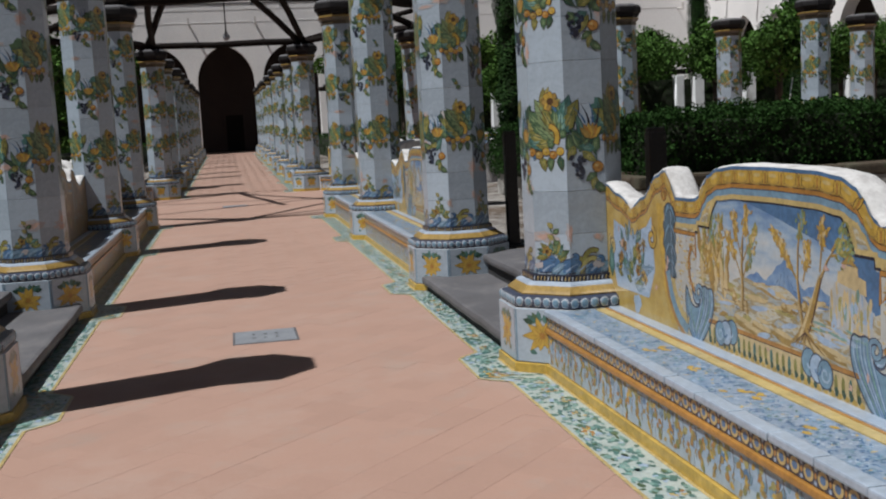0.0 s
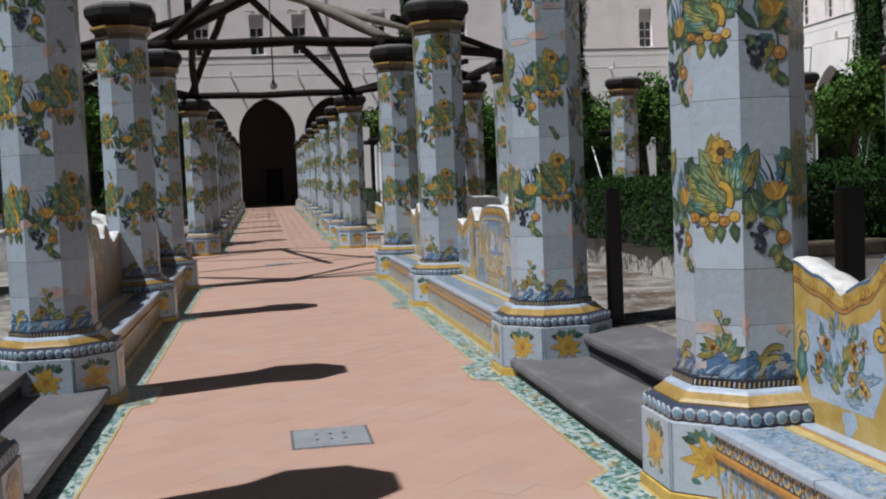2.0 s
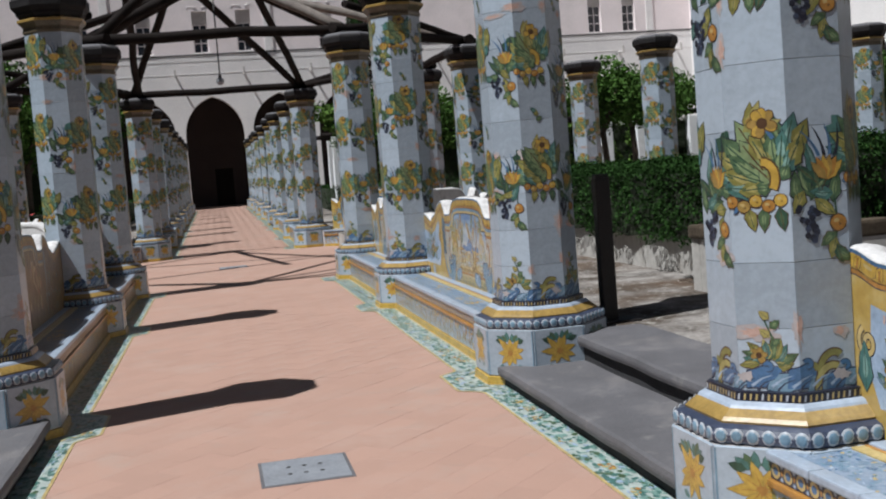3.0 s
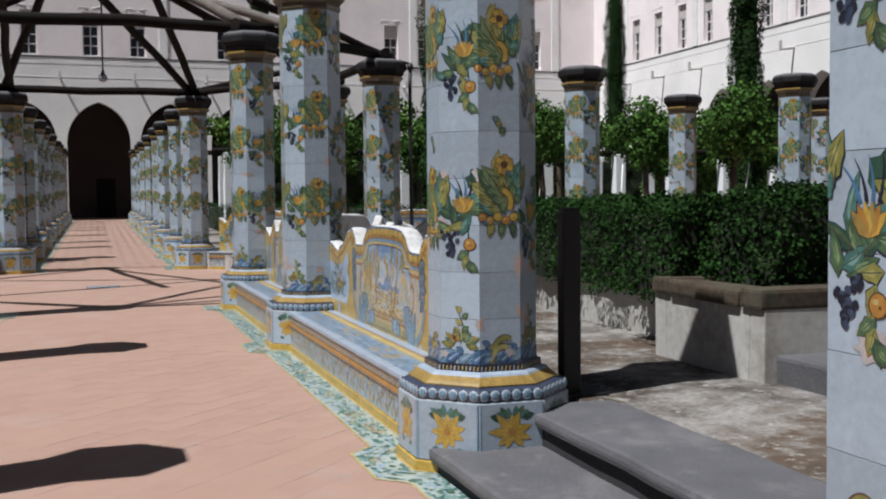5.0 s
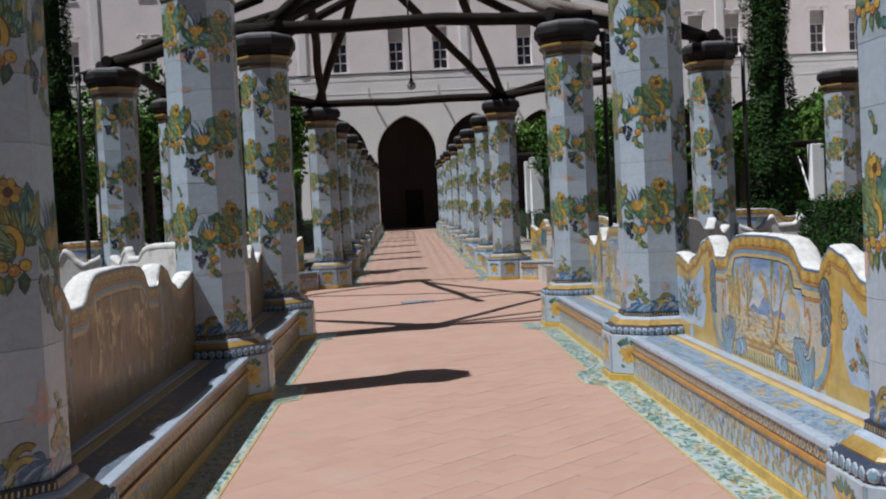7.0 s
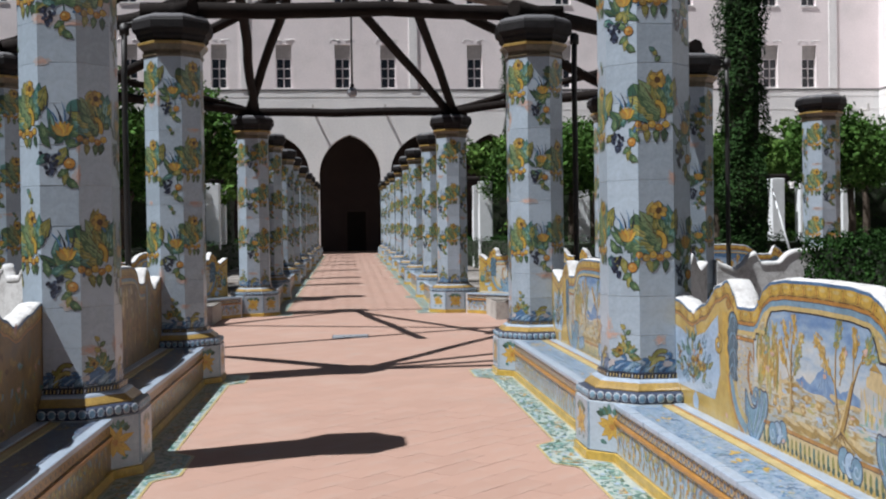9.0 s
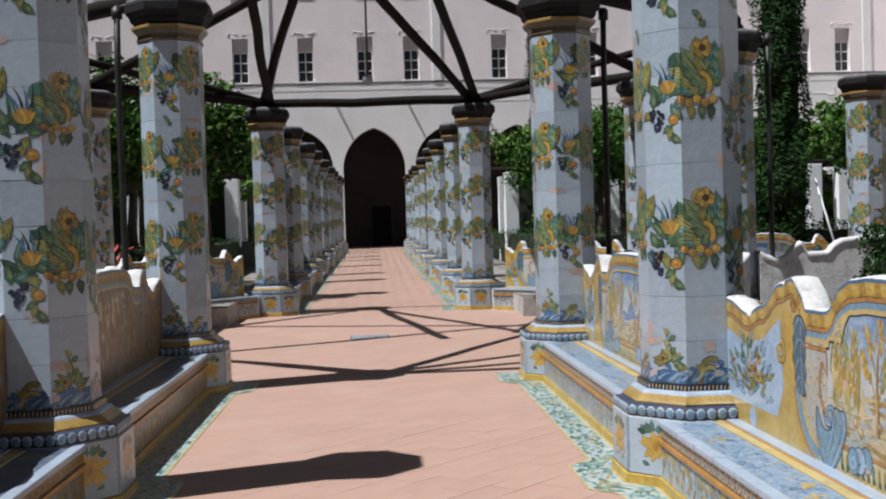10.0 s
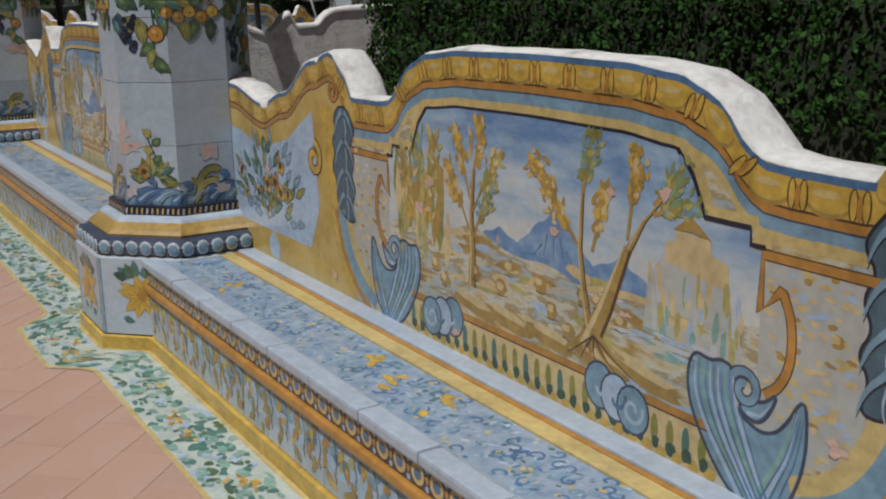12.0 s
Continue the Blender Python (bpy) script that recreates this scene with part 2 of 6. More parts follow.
# dark navy that puts the left benches' shade into the seat colour
M["shadeseat"] = brushed("navy_seat_in_shade", [(0.05, 0.07, 0.12), (0.08, 0.10, 0.15), (0.13, 0.15, 0.19), (0.06, 0.08, 0.13)], (14, 14, 14))
M["wingp"] = brushed("painted_wing_ground", [(0.32, 0.208, 0.048), (0.4, 0.28, 0.072), (0.448, 0.344, 0.136)], (9, 1, 9))


# ---------------------------------------------------------------- mesh helpers
def part(name, bm, material, parent=None, label=""):
    """Links a bmesh as one mesh object, under a thing or on its own."""
    me = bpy.data.meshes.new(name)
    bm.to_mesh(me)
    bm.free()
    me.materials.append(M[material] if isinstance(material, str) else material)
    ob = new(name, me)
    if parent:
        ob.parent = parent
    if label:
        ob["label"] = label
    return ob


def sheet(name, verts, faces, material, parent=None, label="", slots=None, smooth=False):
    me = bpy.data.meshes.new(name)
    me.from_pydata(verts, [], faces)
    for s in (material if isinstance(material, list) else [material]):
        me.materials.append(M[s])
    if slots is not None:
        me.polygons.foreach_set("material_index", slots)
    if smooth:
        me.polygons.foreach_set("use_smooth", [True] * len(me.polygons))
    me.update()
    ob = new(name, me)
    if parent:
        ob.parent = parent
    if label:
        ob["label"] = label
    return ob


def empty(name, m, label, category, group="", kind=""):
    ob = new(name)
    ob.empty_display_size = 0.2
    ob.matrix_world = m
    return tagged(ob, label, category, group, kind)


def box(bm, x0, x1, y0, y1, z0, z1, bevel=0.0, rough=0.0):
    b = bmesh.new() if bevel or rough else bm
    vs = [b.verts.new((x, y, z)) for z in (z0, z1) for y in (y0, y1) for x in (x0, x1)]
    for f in ((0, 2, 3, 1), (4, 5, 7, 6), (0, 1, 5, 4), (2, 6, 7, 3), (0, 4, 6, 2), (1, 3, 7, 5)):
        b.faces.new([vs[i] for i in f])
    if b is not bm:
        if bevel:
            bmesh.ops.bevel(b, geom=b.edges[:], offset=bevel, segments=2, affect="EDGES", profile=0.6)
        if rough:
            longest = max(x1 - x0, y1 - y0, z1 - z0)
            bmesh.ops.subdivide_edges(b, edges=[e for e in b.edges if e.calc_length() > 0.4], cuts=max(2, int(longest / 0.25)), use_grid_fill=True)
            for v in b.verts:
                v.co += noise.noise_vector(v.co * 3.1) * rough
        me = bpy.data.meshes.new("tmp")
        b.to_mesh(me)
        b.free()
        bm.from_mesh(me)
        bpy.data.meshes.remove(me)
    return bm


def oct_lathe(bm, profile, caps=True):
    """Eight-sided solid with flats facing the axes; profile of (half width across flats, z)."""
    rings = []
    for r, z in profile:
        c = r / math.cos(math.pi / 8)
        rings.append([bm.verts.new((c * math.cos(math.pi / 8 + k * math.pi / 4), c * math.sin(math.pi / 8 + k * math.pi / 4), z)) for k in range(8)])
    for a, b in zip(rings, rings[1:]):
        for k in range(8):
            bm.faces.new((a[k], a[(k + 1) % 8], b[(k + 1) % 8], b[k]))
    if caps:
        bm.faces.new(rings[0][::-1])
        bm.faces.new(rings[-1])
    return bm


def rod(bm, a, b, r0, r1=None, sides=8, bend=0.0, steps=1):
    """A round bar from a to b, slightly crooked where bend is given."""
    a, b = Vector(a), Vector(b)
    r1 = r0 if r1 is None else r1
    d = (b - a).normalized()
    q = d.to_track_quat("Z", "Y")
    rings = []
    for i in range(steps + 1):
        t = i / steps
        c = a.lerp(b, t) + noise.noise_vector(a * 1.7 + d * t * 3) * bend * math.sin(math.pi * t)
        r = r0 + (r1 - r0) * t
        rings.append([bm.verts.new(c + q @ Vector((r * math.cos(2 * math.pi * k / sides), r * math.sin(2 * math.pi * k / sides), 0))) for k in range(sides)])
    for p, n in zip(rings, rings[1:]):
        for k in range(sides):
            f = bm.faces.new((p[k], p[(k + 1) % sides], n[(k + 1) % sides], n[k]))
            f.smooth = True
    bm.faces.new(rings[0][::-1])
    bm.faces.new(rings[-1])
    return bm


def prism(bm, outline, axis, lo, hi):
    """Extrudes an outline of (a, b) along an axis: 0 gives (t, a, b), 1 gives (a, t, b), 2 gives (a, b, t)."""
    def at(p, t):
        return {0: (t, p[0], p[1]), 1: (p[0], t, p[1]), 2: (p[0], p[1], t)}[axis]
    lower, upper = [bm.verts.new(at(p, lo)) for p in outline], [bm.verts.new(at(p, hi)) for p in outline]
    n = len(outline)
    for i in range(n):
        bm.faces.new((lower[i], lower[(i + 1) % n], upper[(i + 1) % n], upper[i]))
    bm.faces.new(lower[::-1])
    bm.faces.new(upper)
    bmesh.ops.recalc_face_normals(bm, faces=bm.faces[:])
    return bm


def clip(poly, axis, value, keep_above):
    out = []
    for i, p in enumerate(poly):
        q = poly[(i + 1) % len(poly)]
        a, b = (p[axis] >= value) == keep_above or p[axis] == value, (q[axis] >= value) == keep_above or q[axis] == value
        if a:
            out.append(p)
        if a != b:
            t = (value - p[axis]) / (q[axis] - p[axis])
            out.append((p[0] + t * (q[0] - p[0]), p[1] + t * (q[1] - p[1])))
    return out


def window_of(poly, u0, u1, v0, v1):
    for axis, value, above in ((0, u0, True), (0, u1, False), (1, v0, True), (1, v1, False)):
        poly = clip(poly, axis, value, above)
        if len(poly) < 3:
            return []
    return poly


class Brush:
    """Painted majolica decoration: coloured strokes and shapes on a flat (u, v) sheet, u to the right and v up."""

    def __init__(self, seed):
        self.r = random.Random(seed)
        self.marks = []

    def fill(self, colour, pts, layer=0):
        self.marks.append((colour, pts, layer))

    def disc(self, colour, u, v, a, b=None, turn=0.0, layer=2, n=10):
        b = a if b is None else b
        c, s = math.cos(turn), math.sin(turn)
        self.fill(colour, [(u + a * math.cos(t) * c - b * math.sin(t) * s, v + a * math.cos(t) * s + b * math.sin(t) * c) for t in (2 * math.pi * i / n for i in range(n))], layer)

    def blob(self, colour, u, v, a, b=None, layer=2, n=11, rag=0.3):
        b = a if b is None else b
        self.fill(colour, [(u + a * k * math.cos(t), v + b * k * math.sin(t)) for t, k in ((2 * math.pi * i / n, 1 + rag * self.r.uniform(-1, 1)) for i in range(n))], layer)

    def stroke(self, colour, u, v, long, wide, turn=0.0, layer=6):
        """A soft brush stroke: long, blunt and a little ragged."""
        c, s = math.cos(turn), math.sin(turn)
        ring = [(long * math.cos(t) * k, wide * math.sin(t) * k) for t, k in ((2 * math.pi * i / 14, self.r.uniform(0.78, 1.12)) for i in range(14))]
        self.fill(colour, [(u + x * c - y * s, v + x * s + y * c) for x, y in ring], layer)

    def leaf(self, colour, u, v, length, width, turn, layer=2, edge="dark", rib=True, curl=0.0):
        c, s = math.cos(turn), math.sin(turn)

        def shape(k, grow):
            left, right = [], []
            for i in range(7):
                t = i / 6
                w = width * k * (math.sin(math.pi * t ** 0.8) * 0.5) * (1 + 0.18 * math.cos(t * 17))
                x, y = length * (t * (1 + grow) - grow / 2), curl * length * t * t
                left.append((x, y + w))
                right.append((x, y - w))
            return [(u + x * c - y * s, v + x * s + y * c) for x, y in left + right[::-1]]
        if edge:
            self.fill(edge, shape(1.17, 0.045), layer)
        self.fill(colour, shape(1.0, 0.0), layer + 1)
        light = {"green": "lgreen", "teal": "seafoam", "olive": "lolive", "mblue": "lblue", "dgreen": "green"}.get(colour)
        if rib and light:
            self.fill(light, [(p[0] * 0.55 + (u + length * 0.5 * c) * 0.45, p[1] * 0.55 + (v + length * 0.5 * s) * 0.45) for p in shape(0.7, 0.0)], layer + 2)
        if rib:
            self.line("dgreen" if colour in ("green", "olive", "teal") else "brown", [(u + length * t * c - curl * length * t * t * s, v + length * t * s + curl * length * t * t * c) for t in (0.08, 0.5, 0.85)], width * 0.06, layer + 3)

    def line(self, colour, pts, width, layer=3, taper=False):
        left, right = [], []
        for i, p in enumerate(pts):
            a, b = pts[max(0, i - 1)], pts[min(len(pts) - 1, i + 1)]
            du, dv = b[0] - a[0], b[1] - a[1]
            k = math.hypot(du, dv) or 1
            w = width / 2 * ((1 - 0.85 * i / (len(pts) - 1)) if taper else 1)
            left.append((p[0] - dv / k * w, p[1] + du / k * w))
            right.append((p[0] + dv / k * w, p[1] - du / k * w))
        for i in range(len(pts) - 1):
            self.fill(colour, [left[i], right[i], right[i + 1], left[i + 1]], layer)

    def curl(self, colour, u, v, size, turns=1.3, start=0.0, width=0.02, hand=1, edge="dark", layer=3):
        pts = [(u + size * (1 - 0.75 * t) * math.cos(start + hand * turns * 2 * math.pi * t), v + size * (1 - 0.75 * t) * math.sin(start + hand * turns * 2 * math.pi * t)) for t in (i / 16 for i in range(17))]
        if edge:
            self.line(edge, pts, width * 1.45, layer)
        self.line(colour, pts, width, layer + 1)

    def flower(self, u, v, size, petal="yellow", heart="blue", layer=4, n=7):
        for i in range(n):
            t = 2 * math.pi * i / n + self.r.random()
            self.disc("brown", u + size * 0.55 * math.cos(t), v + size * 0.55 * math.sin(t), size * 0.46, size * 0.34, t, layer)
            self.disc(petal if i % 2 else "ochre", u + size * 0.55 * math.cos(t), v + size * 0.55 * math.sin(t), size * 0.40, size * 0.28, t, layer + 1)
        self.disc("brown", u, v, size * 0.36, layer=layer + 2)
        self.disc(heart, u, v, size * 0.26, layer=layer + 3)

    def fruit(self, colour, u, v, size, layer=6):
        self.blob("brown", u, v, size * 1.16, size * 1.1, layer=layer, rag=0.06, n=12)
        self.blob(colour, u, v, size, size * 0.94, layer=layer + 1, rag=0.06, n=12)
        self.blob("pale", u - size * 0.25, v + size * 0.28, size * 0.34, size * 0.26, layer=layer + 2, n=8)
        self.disc("brown", u + size * 0.2, v - size * 0.2, size * 0.16, layer=layer + 2, n=6)

    def spike(self, colour, u, v, length, width, turn, curl=0.0, layer=4):
        """A slender pointed stroke, thick at its foot."""
        c, s = math.cos(turn), math.sin(turn)
        self.line(colour, [(u + length * k * c - curl * length * k * k * s, v + length * k * s + curl * length * k * k * c) for k in (0, 0.25, 0.5, 0.75, 1.0)], width, layer, True)

    def artichoke(self, u, v, k, hand=1):
        """A painted cluster: overlapping long leaves swept to one side, a sunflower over them, a slim gourd and round fruit below."""
        r = self.r
        h = -hand
        fu, fv = u - h * 0.085 * k, v - 0.085 * k
        for q in range(4):
            self.blob(r.choice(("green", "teal", "dgreen")), u + h * k * (0.02 + 0.03 * q), v - k * (0.02 - 0.028 * q), k * 0.062, k * 0.055, layer=0, n=15, rag=0.3)
        for row, (reach, wide, n) in enumerate(((0.27, 0.078, 9), (0.205, 0.074, 8), (0.145, 0.066, 6), (0.09, 0.05, 4))):
            for i in range(n):
                t = (0.02 + 0.60 * i / (n - 1)) * math.pi + r.uniform(-0.06, 0.06)
                t = t if h > 0 else math.pi - t
                reach2 = reach * (1 - 0.18 * abs(i / (n - 1) - 0.4)) * k
                self.leaf(("green", "teal", "olive", "green", "lgreen", "olive")[(i + row) % 6], fu + reach2 * 0.36 * math.cos(t), fv + reach2 * 0.36 * math.sin(t), reach2 * 0.72, wide * k, t, 1 + row, curl=r.uniform(-0.12, 0.12))
        for i in range(5):       # brown leaves behind the flower
            self.leaf(("olive", "lolive", "ochre")[i % 3], u + h * 0.02 * k + r.uniform(-0.02, 0.02), v + 0.12 * k, k * r.uniform(0.07, 0.12), k * 0.035, math.pi / 2 + h * (0.15 + 0.28 * i), 2, edge="brown", rib=False)
        self.flower(u - h * 0.035 * k, v + 0.145 * k, 0.056 * k, "yellow", "brown", 7, 9)
        self.curl("yellow", u - h * 0.0 * k, v + 0.0, 0.105 * k, 0.22, -0.95 if h < 0 else math.pi - 0.45 + 0.1, 0.026 * k, 1, edge="brown", layer=8)
        for i in range(5):
            self.fruit(("yellow", "orange", "yellow", "ochre", "orange")[i], u - h * (0.085 - 0.043 * i) * k, v - (0.125 + 0.018 * (i % 2)) * k, 0.022 * k, 7)
        for i in range(3):
            self.leaf(("dgreen", "green", "olive")[i], u - h * (0.08 - 0.055 * i) * k, v - 0.15 * k, 0.085 * k, 0.04 * k, -math.pi / 2 + r.uniform(-0.35, 0.35), 5, edge="brown")
        self.curl("blue", u + h * 0.085 * k, v - 0.155 * k, 0.03 * k, 0.5, r.uniform(2, 4), 0.012 * k, h, layer=6)
        self.spike("blue", u - h * 0.07 * k, v + 0.09 * k, 0.08 * k, 0.016 * k, math.pi / 2 - h * 0.5, -h * 0.4, 6)

    def thistle(self, u, v, k, hand=1):
        """A painted cluster: dark upright leaves, a tulip with blue spikes, grapes and a fruit hanging on its stem."""
        r = self.r
        for i in range(7):
            self.leaf(("dgreen", "green", "dgreen", "teal")[i % 4], u + k * r.uniform(-0.05, 0.05), v + k * r.uniform(-0.05, 0.03), k * r.uniform(0.11, 0.19), k * 0.042, math.pi / 2 + (i - 3) * 0.30, 1, curl=r.uniform(-0.3, 0.3))
        for i in range(5):
            self.leaf(("green", "olive", "teal")[i % 3], u + k * r.uniform(-0.09, 0.09), v + k * r.uniform(-0.09, 0.0), k * r.uniform(0.09, 0.13), k * 0.05, r.uniform(0, 6.28), 2, curl=r.uniform(-0.3, 0.3))
        for i in range(6):       # tulip
            self.leaf(("yellow", "orange", "ochre")[i % 3], u + hand * 0.03 * k, v + 0.03 * k, 0.095 * k, 0.034 * k, math.pi / 2 + (i - 2.5) * 0.30, 6, edge="brown", rib=False)
        for i in range(4):
            self.spike("dark" if i % 2 else "blue", u + hand * (0.0 + 0.022 * i) * k, v + 0.12 * k, 0.115 * k, 0.015 * k, math.pi / 2 - hand * (0.25 * i - 0.35), hand * 0.3, 5)
        a, b = u - hand * 0.045 * k, v - 0.07 * k
        for i in range(26):
            q = i / 26
            self.disc(("dark", "ringdark", "dark")[i % 3], a + k * 0.062 * (1 - 0.75 * q) * r.uniform(-1, 1), b - k * 0.13 * q, k * 0.0135, layer=6, n=7)
        a = u + hand * 0.055 * k
        self.line("dgreen", [(a, v - 0.03 * k), (a + 0.008 * k, v - 0.12 * k), (a - 0.006 * k, v - 0.26 * k)], 0.008 * k, 3)
        self.fruit("orange", a + 0.012 * k, v - 0.135 * k, 0.032 * k, 6)
        for i in range(4):
            self.leaf(("green", "olive", "dgreen")[i % 3], a, v - (0.17 + 0.022 * i) * k, 0.08 * k, 0.042 * k, -math.pi / 2 + (i - 1.5) * 0.62, 3, edge="brown")

    def mesh(self, name, place, parent, label="", wrap=None, window=None):
        """place(u, v, out) gives the point; wrap: the width of one flat where the sheet folds round a column."""
        verts, faces, slots = [], [], []
        used = []
        for i, (colour, pts, layer) in enumerate(self.marks):
            if colour not in used:
                used.append(colour)
            out = 0.0007 + layer * 0.00016 + (i % 160) * 0.000001
            if wrap:
                lo, hi = math.floor(min(p[0] for p in pts) / wrap), math.floor(max(p[0] for p in pts) / wrap)
                pieces = [(k, window_of(pts, k * wrap, (k + 1) * wrap, -9, 9)) for k in range(lo, hi + 1)]
            else:
                pieces = [(0, window_of(pts, *window) if window else pts)]
            for k, piece in pieces:
                if len(piece) < 3:
                    continue
                start = len(verts)
                verts += [place(u, v, out, k) if wrap else place(u, v, out) for u, v in piece]
                faces.append(tuple(range(start, len(verts))))
                slots.append(used.index(colour))
        return sheet(name, verts, faces, used, parent, label, slots)


def leaves(points, normals, size, seed, spread=0.9, long=1.6):
    """Small pointed leaves, four corners each, standing off the given points."""
    rg = np.random.default_rng(seed)
    n = len(points)
    d = normals + rg.normal(0, spread, (n, 3))
    d /= np.linalg.norm(d, axis=1)[:, None] + 1e-9
    s = np.cross(d, rg.normal(0, 1, (n, 3)))
    s /= np.linalg.norm(s, axis=1)[:, None] + 1e-9
    f = np.cross(d, s)
    k = size * rg.uniform(0.6, 1.3, (n, 1))
    p = np.asarray(points)
    quad = np.stack([p - f * k * long * 0.5, p + s * k * 0.5, p + f * k * long * 0.5 + d * k * 0.2, p - s * k * 0.5], 1)
    return quad.reshape(-1, 3).tolist(), [(i, i + 1, i + 2, i + 3) for i in range(0, 4 * n, 4)]


# ---------------------------------------------------------------- plan
AXIS = 0.40                     # middle of the walk
ROW = 1.87                      # columns stand this far from it
NEAR = [2.25, 6.69, 10.12, 15.03, 19.18]
FAR = [28.25, 32.25, 37.35, 40.75, 45.85, 50.95, 54.35, 59.45, 63.0]
CROSS_N, CROSS_F = 21.45, 25.45  # rows along the crossing walk
CROSS_X = [4.3, 7.92, 12.3, 16.0]
GARDEN = 0.31
HALF, SHAFT, TOP = 0.445, 0.28, 3.74
FACADE = 66.0


def rise(y):
    return max(0.0, (y - 28.0) * 0.0125)


def place_z(x, y, rz=0):
    return pose(x, y, rise(y), 0, 0, rz)


# ---------------------------------------------------------------- ground
bm = bmesh.new()
for x0, x1, y0, y1 in ((-60, AXIS - 2.4, -30, 20.9), (AXIS + 2.4, 60, -30, 20.9), (-60, AXIS - 2.4, 26.1, 90), (AXIS + 2.4, 60, 26.1, 90)):
    n = 14
    for i in range(n):
        for j in range(n):
            a, b = x0 + (x1 - x0) * i / n, x0 + (x1 - x0) * (i + 1) / n
            c, d = y0 + (y1 - y0) * j / n, y0 + (y1 - y0) * (j + 1) / n
            bm.faces.new([bm.verts.new((x, y, GARDEN + rise(y))) for x, y in ((a, c), (b, c), (b, d), (a, d))])
garden = tagged(part("ground", bm, "soil"), "dry dusty garden ground with worn paving", "ground", kind="structure")

bm = bmesh.new()
prev = None
for y in (-30, 0, 28, 66, 80):
    row = [bm.verts.new((x, y, rise(y) - 0.0021)) for x in (-60, 60)]
    if prev:
        bm.faces.new((prev[0], prev[1], row[1], row[0]))
    prev = row
floor = tagged(part("floor", bm, "joint"), "pink terracotta paved walk with fine mortar joints", "floor", kind="structure")

# retaining faces along the walk, hidden under benches and steps
bm = bmesh.new()
for side in (-1, 1):
    x = AXIS + side * 2.4
    for y0, y1 in ((-30, 20.9), (26.1, 66)):
        box(bm, min(x, x + side * 0.1), max(x, x + side * 0.1), y0, y1, -0.1, GARDEN + (0 if y0 < 20 else 0.0) - 0.004)
for y in (20.9, 26.1):
    for x0, x1 in ((-60, AXIS - 2.4), (AXIS + 2.4, 60)):
        box(bm, x0, x1, y - 0.05, y + 0.05, -0.1, GARDEN - 0.006)
tagged(part("wall_garden_edge", bm, "concrete"), "low rendered edge of the raised garden", "wall", kind="structure")


# ---------------------------------------------------------------- columns
S = 2 * SHAFT * math.tan(math.pi / 8)
LIFT = 0.033
TILE_H, SHAFT_Z, ROWS_N = 0.251, 0.555, 11


def on_column(half):
    def place(u, v, out, k):
        t = k * math.pi / 4
        n, s = (math.cos(t), math.sin(t)), (-math.sin(t), math.cos(t))
        w = 2 * half * math.tan(math.pi / 8)
        d = half + out
        a = (u - (k + 0.5) * w) * d / half
        return (n[0] * d + s[0] * a, n[1] * d + s[1] * a, v)
    return place


def tile_mesh(name, w, h, thick, cut=0.004):
    """One tile: x across, z up, its glazed face towards -y, edges chamfered."""
    me = bpy.data.meshes.new(name)
    a, b = w / 2, h / 2
    v = [(-a, 0, -b), (a, 0, -b), (a, 0, b), (-a, 0, b), (-a + cut, -thick, -b + cut), (a - cut, -thick, -b + cut), (a - cut, -thick, b - cut), (-a + cut, -thick, b - cut)]
    me.from_pydata(v, [], [(4, 5, 6, 7), (0, 1, 5, 4), (1, 2, 6, 5), (2, 3, 7, 6), (3, 0, 4, 7)])
    return me


